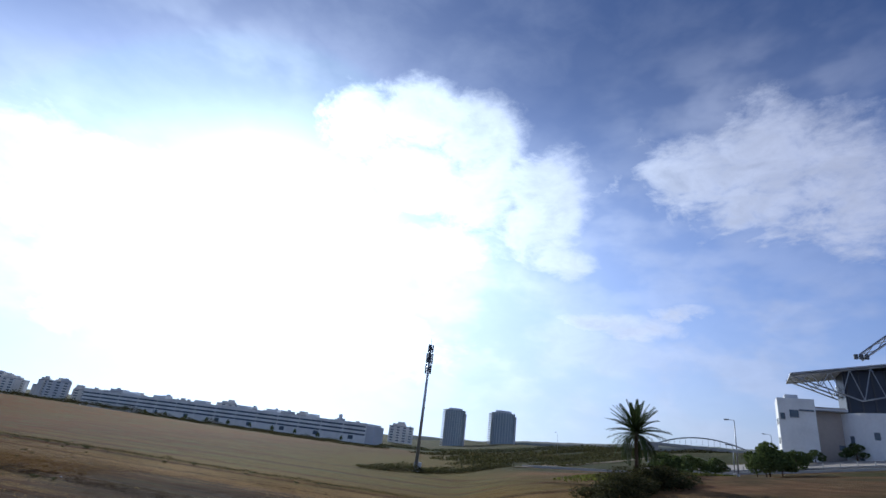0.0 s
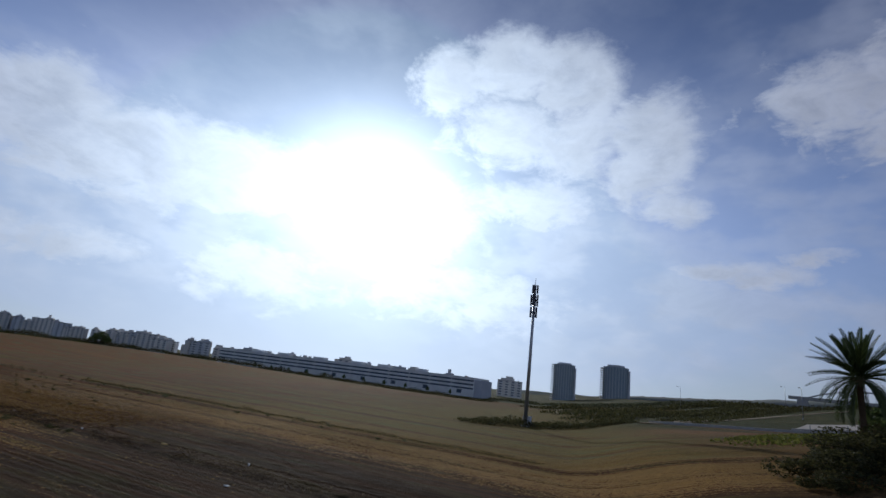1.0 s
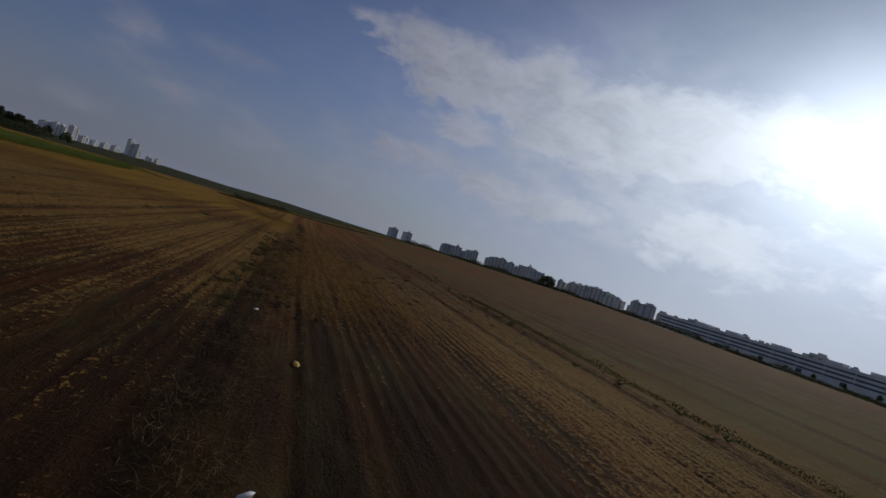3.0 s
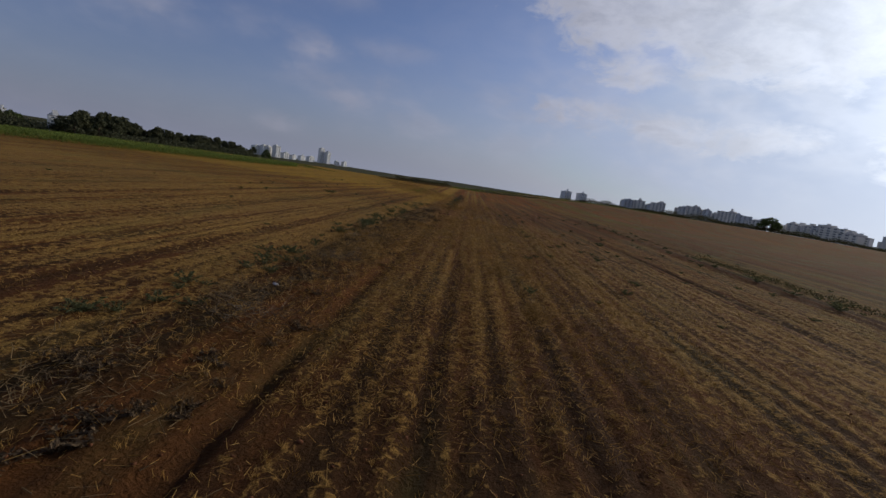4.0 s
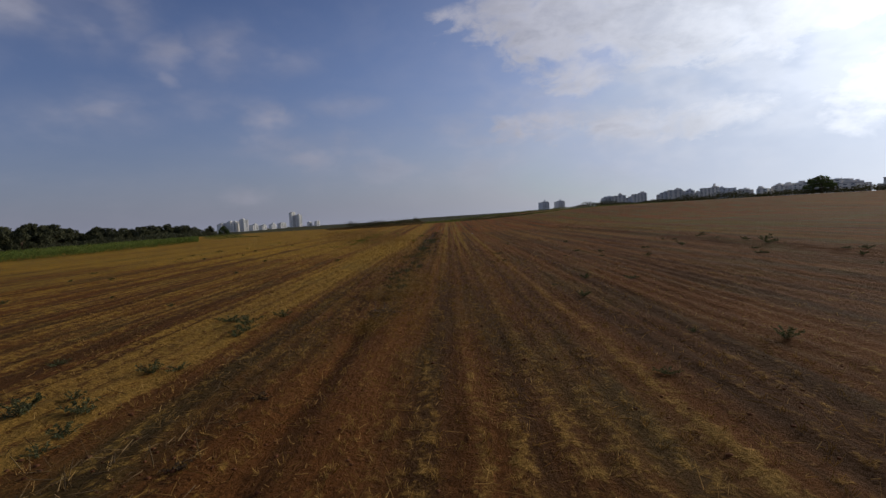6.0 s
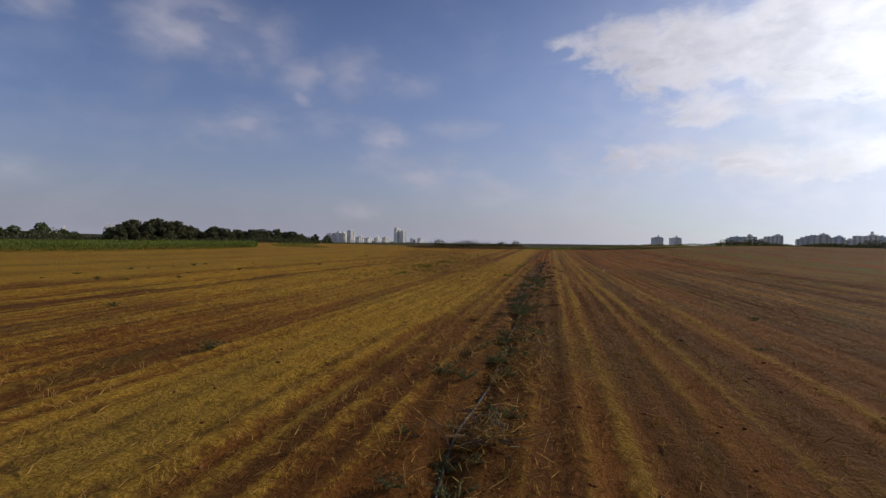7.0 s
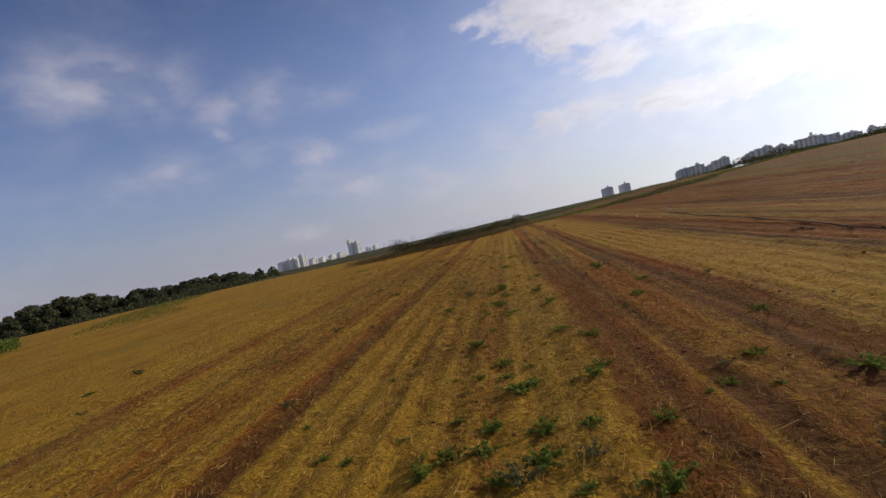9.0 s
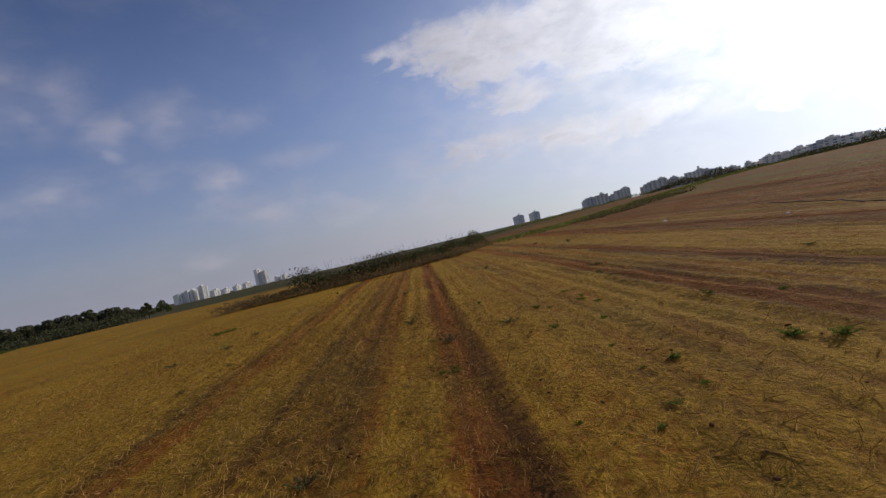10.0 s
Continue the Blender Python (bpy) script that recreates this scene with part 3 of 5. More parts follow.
def blades(centre, normal, along, long, wide):
    """Bent leaves: two quads each, folded along the middle."""
    n, t = unit(normal), unit(along - normal * np.sum(along * normal, -1, keepdims=True))
    s = np.cross(n, t)
    l, w = np.reshape(long, (-1, 1)), np.reshape(wide, (-1, 1))
    v = np.stack([centre - t * l * 0.5, centre - s * w * 0.5 + n * w * 0.18, centre + t * l * 0.5 - n * l * 0.12, centre + s * w * 0.5 + n * w * 0.18, centre - n * w * 0.05], 1)
    i = np.arange(len(centre))[:, None] * 5
    f = np.concatenate([i + np.array([[0, 1, 4]]), i + np.array([[1, 2, 4]]), i + np.array([[2, 3, 4]]), i + np.array([[3, 0, 4]])], 0)
    return v.reshape(-1, 3), f


def leaf_mesh(name, centre, size, mat, rng, up=0.3):
    k = len(centre)
    normal = unit(rng.normal(size=(k, 3)) + np.array([0, 0, up]))
    along = rng.normal(size=(k, 3))
    v, f = blades(centre, normal, along, size * rng.uniform(0.8, 1.6, k), size * rng.uniform(0.5, 1.0, k))
    return quick_mesh(name, v, f, mat)


def crown_points(rng, blobs, per):
    """Points in the outer shell of a few overlapping lumps (x, y, z, radius, flatness)."""
    out = []
    for x, y, z, r, flat in blobs:
        d = unit(rng.normal(size=(per, 3)))
        q = r * (0.55 + 0.5 * rng.random((per, 1)) ** 0.6)
        out.append(d * q * np.array([1, 1, flat]) + np.array([x, y, z]))
    return np.concatenate(out)


def tree_parts(rng, height, spread, bare, leaf, count):
    """Meshes of a trunk with limbs, and a crown, for a tree of that height."""
    bm = bmesh.new()
    lean = rng.normal(size=2) * 0.03 * height
    top = height * 0.72
    path = [(lean[0] * q * q, lean[1] * q * q, top * q) for q in (0, 0.25, 0.5, 0.75, 1)]
    r = height * 0.022
    add_tube(bm, path, [r * 1.25, r, r * 0.85, r * 0.6, r * 0.3], 7)
    blobs = []
    limbs = 7
    for i in range(limbs):
        q = bare + (0.95 - bare) * (i + 0.5) / limbs
        a = i * 2.4 + rng.random()
        reach = spread * (0.5 + 0.5 * rng.random()) * (1.1 - 0.5 * q)
        start = Vector((lean[0] * q * q, lean[1] * q * q, top * q * 0.9))
        end = start + Vector((math.cos(a) * reach, math.sin(a) * reach, height * (0.10 + 0.1 * rng.random())))
        add_tube(bm, [start, start.lerp(end, 0.5) + Vector((0, 0, -0.02 * height)), end], [r * 0.5, r * 0.35, r * 0.12], 5)
        blobs.append((end.x, end.y, end.z, spread * (0.34 + 0.2 * rng.random()), 0.75))
    blobs.append((lean[0], lean[1], height * 0.86, spread * 0.42, 0.75))
    pts = crown_points(rng, blobs, count // len(blobs))
    pts[:, 2] = np.minimum(pts[:, 2], height + 0.3 * rng.random(len(pts)))
    return bm, pts


def tree_kinds(name, mat, specs, leaf, count, seed):
    kinds = []
    for i, (height, spread, bare) in enumerate(specs):
        rng = np.random.default_rng(seed + i)
        bm, pts = tree_parts(rng, height, spread, bare, leaf, count)
        kinds.append((mesh_of(name + "_trunk", bm, M_BARK), leaf_mesh(name + "_crown", pts, leaf, mat, rng), height))
    return kinds


def plant_tree(name, kind, x, y, height, turn, label, group, sink=0.0, wide=1.0):
    trunk, crown, h = kind
    ob = empty(name, x, y, land(x, y) - sink, turn)
    k = height / h
    ob.scale = (k * wide, k * wide, k)
    part("trunk", trunk, M_BARK, ob)
    part("crown", crown, M_TREE, ob)
    return tagged(ob, label, "tree", group)


def scrub_line(name, points, width, height, count, leaf, mat, label, seed, mean=0.55, uneven=1.0):
    """Uneven bushes along a line on the ground, as one mass of leaves."""
    rng = np.random.default_rng(seed)
    pts = np.array(points, float)
    seg = np.linalg.norm(np.diff(pts, axis=0), axis=1)
    at = np.concatenate([[0], np.cumsum(seg)])
    s = rng.random(count) * at[-1]
    px, py = np.interp(s, at, pts[:, 0]), np.interp(s, at, pts[:, 1])
    lump = np.array([mean + uneven * (0.75 * noise.noise((q / (height * 2.2), seed * 1.7, 0.3)) + 0.25 * noise.noise((q / (height * 0.7), seed * 1.1, 4.3))) for q in s])
    lump = np.clip(lump, 0.12, 1.15)
    ang, rad = rng.random(count) * 6.283, np.sqrt(rng.random(count))
    px, py = px + np.cos(ang) * rad * width / 2, py + np.sin(ang) * rad * width / 2
    z = np.array([land(a, b) for a, b in zip(px, py)])
    z = z + height * lump * (1 - 0.6 * rad ** 2) * rng.random(count) ** 0.5
    me = leaf_mesh(name, np.stack([px, py, z], 1), leaf, mat, rng)
    ob = part(name, me, mat)
    return tagged(ob, label, "scrub", kind="stuff")


def weed_mesh(name, rng, tall, wide, leaves, mat, leaf):
    """A low clump of leafy shoots from one root."""
    shoots = 9
    centre, normal, along, size, tips = [], [], [], [], []
    for i in range(shoots):
        a, lean = i * 2.4 + rng.random(), 0.25 + 0.9 * rng.random()
        out = np.array([math.cos(a) * wide * lean, math.sin(a) * wide * lean, tall * (1.05 - 0.4 * lean)])
        tips.append(out)
        for j in range(leaves // shoots):
            q = 0.2 + 0.85 * rng.random()
            d = unit(rng.normal(size=3) * np.array([1, 1, 0.6]))
            centre.append(out * q + d * leaf * 0.42)
            along.append(d)
            normal.append(unit(np.array([0, 0, 0.8]) + rng.normal(size=3) * 0.5))
            size.append(leaf * (0.6 + 0.8 * rng.random()))
    size = np.array(size)
    v, f = blades(np.array(centre), np.array(normal), np.array(along), size, size * 0.45)
    v[:, 2] = np.maximum(v[:, 2], -0.02)
    bm = bmesh.new()
    for t in tips:
        add_tube(bm, [(0, 0, -0.02), tuple(t)], [0.006, 0.003], 3)
    corners = [bm.verts.new(q) for q in v]
    for q in f:
        bm.faces.new([corners[k] for k in q])
    bmesh.ops.triangulate(bm, faces=bm.faces)
    return mesh_of(name, bm, mat)


# ---------- stubble and litter of the field ----------
TRACK = [(-13, 0), (-10.5, 20), (-7.5, 35), (-6.5, 45), (-6.6, 55), (-7.6, 85), (-8.6, 100), (-10.7, 115), (-13.5, 127), (-16.8, 140), (-20, 153), (-23.3, 166), (-26.2, 178), (-31, 200)]


def build_litter():
    rng = np.random.default_rng(11)
    vs, us = [q[1] for q in TRACK], [q[0] for q in TRACK]

    def spots(count, lo, hi, reach):
        v = rng.uniform(lo, hi, count)
        u = np.interp(v, vs, us) + rng.normal(size=count) * reach
        return u, v

    def lay(u, v):
        x, y = u * FC + v * FS, -u * FS + v * FC
        return np.array([(a, b, ground_z(a, b)) for a, b in zip(x, y)])

    # loose straw, lying mostly along the rows and heaped in lanes
    u, v = spots(80000, 34, 200, 4.0)
    un, vn = spots(60000, 36, 76, 3.6)
    uf, vf = spots(45000, 136, 188, 3.4)
    u, v = np.concatenate([u, un, uf]), np.concatenate([v, vn, vf])
    keep = np.array([0.5 * noise.noise((a * 1.3, b * 0.05, 2.0)) + 0.8 * noise.noise((a * 3, b * 2, 7.0)) for a, b in zip(u, v)]) > rng.uniform(-0.7, 0.35, len(u))
    u, v = u[keep], v[keep]
    base = lay(u, v)
    k = len(u)
    long = rng.uniform(0.05, 0.18, k) * (1 + (rng.random(k) > 0.93))
    turn = rng.normal(size=k) * 0.9 + (rng.random(k) > 0.5) * math.pi
    lift = np.abs(rng.normal(size=k)) * 0.35
    way = np.stack([np.sin(turn) * np.cos(lift), np.cos(turn) * np.cos(lift), np.sin(lift)], 1) * long[:, None]
    base[:, 2] += rng.uniform(0.0, 0.035, k)
    tagged(part("straw_litter", stems("straw_litter", base, way, rng.uniform(0.0025, 0.0062, k), M_STRAW), M_STRAW),
           "loose dry straw lying on the stubble field", "straw", kind="stuff")
    # standing stubble: small tufts in drilled rows
    u, v = spots(17000, 34, 196, 3.6)
    u = np.round(u / 0.275) * 0.275 + rng.normal(size=len(u)) * 0.03
    keep = np.array([0.5 * noise.noise((a * 0.9, b * 0.06, 12.0)) + 0.7 * noise.noise((a * 2, b * 1.3, 7.0)) for a, b in zip(u, v)]) > rng.uniform(-0.7, 0.35, len(u))
    u, v = u[keep], v[keep]
    root = np.repeat(lay(u, v), 8, axis=0)
    k = len(root)
    root[:, :2] += rng.normal(size=(k, 2)) * 0.028
    root[:, 2] -= 0.01
    way = np.stack([rng.normal(size=k) * 0.45, rng.normal(size=k) * 0.45, np.ones(k)], 1) * rng.uniform(0.03, 0.11, k)[:, None]
    tagged(part("stubble", stems("stubble", root, way, rng.uniform(0.002, 0.0045, k), M_STRAW), M_STRAW),
           "short dry cereal stubble standing in drilled rows", "stubble", kind="stuff")
    # clods of red soil
    count = 5200
    u, v = spots(count, 34, 200, 3.8)
    u[3400:], v[3400:] = -10.6 + rng.normal(size=1800) * 1.0, rng.uniform(38, 82, 1800)
    ico = bmesh.new()
    bmesh.ops.create_icosphere(ico, subdivisions=1, radius=1)
    sphere = np.array([tuple(q.co) for q in ico.verts])
    tris = np.array([[w.index for w in f.verts] for f in ico.faces])
    ico.free()
    base = lay(u, v)
    size = rng.uniform(0.012, 0.042, (count, 1, 1)) * rng.uniform(0.6, 1.3, (count, 1, 3)) * np.array([1, 1, 0.6])
    verts = (sphere[None] * (1 + rng.normal(size=(count, len(sphere), 1)) * 0.16)) * size + base[:, None, :]
    faces = (tris[None] + (np.arange(count) * len(sphere))[:, None, None]).reshape(-1, 3)
    tagged(part("soil_clods", quick_mesh("soil_clods", verts.reshape(-1, 3), faces, M_CLOD), M_CLOD),
           "crumbled clods of red-brown soil on the field", "soil", kind="stuff")
    # heaps of raked straw and dead stalks in the windrow
    for at, long, half, count in (((-11.4, 50), 12, 0.8, 13000), ((-11.4, 22), 9, 0.8, 4500), ((-11.0, 68), 9, 0.7, 5000), ((-10.9, 52), 4.9, 0.8, 6000), ((-9.15, 106.4), 0.16, 0.2, 170), ((-4.9, 43.5), 0.8, 0.18, 420), ((-5.5, 49.7), 0.7, 0.16, 260), ((-10.05, 62.5), 0.7, 0.4, 700), ((-9.3, 88.2), 0.5, 0.3, 420), ((-9.57, 93.0), 0.6, 0.35, 500), ((-8.97, 89.8), 0.6, 0.3, 300), ((-8.9, 95), 2.2, 0.5, 2000), ((-9.2, 110), 3.0, 0.5, 900)):
        u, v = at[0] + rng.normal(size=count) * half, at[1] + rng.normal(size=count) * long
        if long > 5:
            lie = np.array([noise.noise((a * 0.9, b * 0.55, 5.0)) for a, b in zip(u, v)]) > rng.uniform(-0.35, 0.25, count)
            u, v = u[lie], v[lie]
            count = len(u)
        base = lay(u, v)
        base[:, 2] += rng.random(count) ** 2 * 0.14
        way = unit(rng.normal(size=(count, 3)) * np.array([1, 1, 0.4])) * rng.uniform(0.08, 0.30, (count, 1))
        way[:, 2] = np.abs(way[:, 2])
        mat = M_STALK if long > 5 else M_STRAW
        thick = rng.uniform(0.003, 0.0075, count)
        tagged(part("straw_heap", stems("straw_heap", base, way, thick, mat), mat),
               "windrow of raked straw and dead stalks", "straw", kind="stuff")


M_CLOD = material("red_clod", (0.135, 0.056, 0.026), 1.0, spread=0.4, scale=1.5, fine=12)
build_litter()


def build_weeds():
    rng = np.random.default_rng(5)
    fresh = [weed_mesh("weed_fresh", rng, 0.10, 0.24, 230, M_WEED, 0.055), weed_mesh("weed_fresh", rng, 0.08, 0.28, 220, M_WEED, 0.05), weed_mesh("weed_fresh", rng, 0.13, 0.22, 240, M_WEED, 0.06)]
    dull = [weed_mesh("weed_dull", rng, 0.17, 0.26, 230, M_DRYWEED, 0.05), weed_mesh("weed_dull", rng, 0.24, 0.24, 240, M_DRYWEED, 0.055), weed_mesh("weed_dull", rng, 0.12, 0.3, 220, M_DRYWEED, 0.045)]

    def plant(u, v, size, kinds, label, group):
        x, y = xy_of(u, v)
        ob = part("weed", kinds[int(rng.integers(len(kinds)))], M_WEED)
        ob.matrix_basis = pose(x, y, ground_z(x, y), 0, 0, rng.random() * 360) @ Matrix.Diagonal((size, size, size, 1))
        tagged(ob, label, "weed", group)

    green = "fresh green weed clump growing on bare red soil"
    grey = "dull grey-green weed clump in the straw windrow"
    def small(name, spots, kinds, label):
        """Many small weeds as one mass."""
        bm = bmesh.new()
        for u, v, size in spots:
            x, y = xy_of(u, v)
            me = kinds[int(rng.integers(len(kinds)))].copy()
            me.transform(pose(x, y, ground_z(x, y), 0, 0, rng.random() * 360) @ Matrix.Diagonal((size, size, size, 1)))
            bm.from_mesh(me)
            bpy.data.meshes.remove(me)
        tagged(part(name, bm, kinds[0].materials[0]), label, "weeds", kind="stuff")

    # fresh patch
    for _ in range(80):
        v = rng.uniform(127, 172)
        u = np.interp(v, [127, 135, 143, 154, 163, 172], [-18.2, -18.0, -19.0, -19.2, -19.6, -19.5]) + rng.normal() * 0.9
        plant(u, v, 0.3 + 0.6 * rng.random() ** 2, fresh, green, "green weeds on the field")
    for x, y, s in ((-2.5, 135.8, 1.0), (-2.3, 135.7, 0.9), (-9.5, 133.6, 1.1), (-9.1, 134.1, 1.0), (-9.3, 133.9, 0.9), (-9.3, 143.9, 1.3), (-9.0, 143.6, 1.0), (-6.9, 140.1, 0.95), (-7.4, 136.1, 0.9), (-7.1, 136.4, 0.7), (-10.3, 131.2, 0.7), (-5.2, 133.3, 0.6), (-6.95, 138.1, 0.9), (-9.4, 140.0, 0.9), (-9.2, 141.6, 0.8), (-9.2, 144.4, 1.4),
                    (-10.2, 144.9, 1.3), (-9.9, 144.6, 1.0), (-9.4, 142.8, 1.4), (-9.1, 142.9, 1.1), (-9.7, 142.7, 1.0), (-10.5, 143.6, 0.8), (-9.4, 155.4, 1.1), (-5.5, 166.2, 1.1), (1.1, 159.2, 1.5), (-1.6, 152.8, 1.1), (-1.4, 150.7, 1.0), (-1.3, 148.7, 1.2), (-5.5, 142.8, 0.6), (-8.8, 146.1, 1.0), (-10.0, 147.9, 0.8), (-4.8, 149.4, 0.7), (-23.0, 154.3, 1.0),
                    (-7.8, 157.6, 1.0), (-5.3, 162.5, 1.1), (-6.1, 160.3, 1.0), (-5.0, 157.3, 0.8), (-6.3, 155.2, 0.8), (-5.6, 154.1, 1.1), (-9.9, 158.4, 0.9), (-9.8, 154.3, 0.9), (-9.2, 154.0, 1.0), (-9.35, 153.3, 1.2), (-10.3, 153.8, 0.9), (-8.3, 155.4, 0.9), (-8.0, 153.7, 0.8), (-7.0, 154.4, 0.7), (-9.3, 155.4, 0.9), (-8.7, 153.9, 0.8), (-8.4, 152.5, 1.2), (-9.2, 162.6, 0.9), (-21.0, 161.8, 0.8), (-9.9, 153.7, 1.0),
                    (-8.9, 165.7, 1.1), (-9.35, 164.7, 0.8), (-8.9, 163.9, 0.9), (-5.4, 167.3, 1.0), (-8.0, 163.8, 1.0), (-9.3, 163.0, 1.1), (-12.4, 164.3, 0.5), (-7.5, 167.4, 0.8), (-10.3, 168.1, 0.5), (-7.4, 177.0, 0.7), (-10.7, 163.4, 0.7), (-7.7, 177.5, 0.85), (-9.2, 177.7, 0.6), (-20.2, 195.5, 1.5), (-20.6, 195.2, 1.2), (-8.1, 182.5, 0.45), (-6.1, 186.9, 0.5)):
        plant(*uv_of(x, y), s, fresh, green, "green weeds on the field")
    # windrow
    for _ in range(75):
        v = rng.uniform(30, 90)
        plant(-12.8 + rng.normal() * 0.5, v, 0.6 + 1.0 * rng.random(), dull, grey, "weeds in the windrow")
    dead = [weed_mesh("dead_weed", rng, 0.16, 0.26, 220, M_DEAD, 0.05), weed_mesh("dead_weed", rng, 0.11, 0.34, 220, M_DEAD, 0.06)]
    heaps = []
    while len(heaps) < 110:
        u, v = -10.9 + rng.normal() * 0.8, rng.uniform(30, 86)
        if noise.noise((u * 0.9, v * 0.35, 2.2)) > -0.05:
            heaps.append((u, v, 0.5 + 0.9 * rng.random()))
    small("dead_weeds", heaps, dead, "matted dead brown weeds heaped in the windrow")
    small("dead_weeds", [(-9.6 + rng.normal() * 0.35, rng.uniform(88, 165), 0.25 + 0.5 * rng.random()) for _ in range(140)], dead, "dead brown weeds along the hose furrow")
    small("dead_weeds", [(-9.1 + rng.normal() * 0.6, rng.uniform(114, 152), 0.2 + 0.4 * rng.random()) for _ in range(190)], dead, "crushed dead weeds and stalks beside the hose")
    # other ridge and the open stubble
    for _ in range(40):
        plant(11.5 + rng.normal() * 1.0, rng.uniform(12, 110), 0.7 + 1.1 * rng.random(), dull, "dull weed clump on a furrow ridge", "weeds on the far ridge")
    small("small_weeds", [(rng.uniform(-5, 17), rng.uniform(44, 120), 0.35 + 0.7 * rng.random()) for _ in range(110)], dull, "small dull weeds among the stubble rows")
    small("furrow_weeds", [(-9.4 + rng.normal() * 0.35, rng.uniform(94, 136), 0.4 + 0.7 * rng.random()) for _ in range(90)], dull, "dull grey-green weeds growing along the hose furrow")
    small("small_weeds", [(rng.uniform(-34, -13), rng.uniform(50, 210), 0.35 + 0.6 * rng.random()) for _ in range(110)], dull, "small dull weeds among the straw")
    small("small_green_weeds", [(-20.3 + rng.normal() * 2.0, rng.uniform(128, 186), 0.2 + 0.35 * rng.random()) for _ in range(160)], fresh, "small green seedlings on the red soil")
    for x, y, s in ((-16.5, 85.5, 2.6), (8.3, 70.2, 1.7), (-9.0, 59.5, 1.9), (-8.8, 58.1, 1.7), (-10.1, 57.4, 1.3), (-8.5, 71.4, 1.8), (4.6, 59.1, 1.4), (-0.1, 55.4, 1.2)):
        plant(*uv_of(x, y), s, dull, "tall lone weed standing above the stubble", "tall weeds")


build_weeds()


# ---------- hoses, brushwood and litter ----------
def hose(name, points, radius, mat, label):
    pts = []
    ctrl = [Vector((*xy_of(u, v), 0)) for u, v in points]
    for i in range(len(ctrl) - 1):
        p0, p1, p2, p3 = ctrl[max(i - 1, 0)], ctrl[i], ctrl[i + 1], ctrl[min(i + 2, len(ctrl) - 1)]
        for k in range(8):
            q = k / 8
            pts.append(0.5 * (2 * p1 + (p2 - p0) * q + (2 * p0 - 5 * p1 + 4 * p2 - p3) * q * q + (3 * p1 - p0 - 3 * p2 + p3) * q ** 3))
    pts.append(ctrl[-1])
    for i, p in enumerate(pts):
        p.z = ground_z(p.x, p.y) + radius * 0.7 + 0.03 * max(0, noise.noise((i * 0.21, radius * 90, 1.0)))
    ob = part(name, tube(pts, radius, 7), mat, smooth=True)
    return tagged(ob, label, "hose", "irrigation hoses")


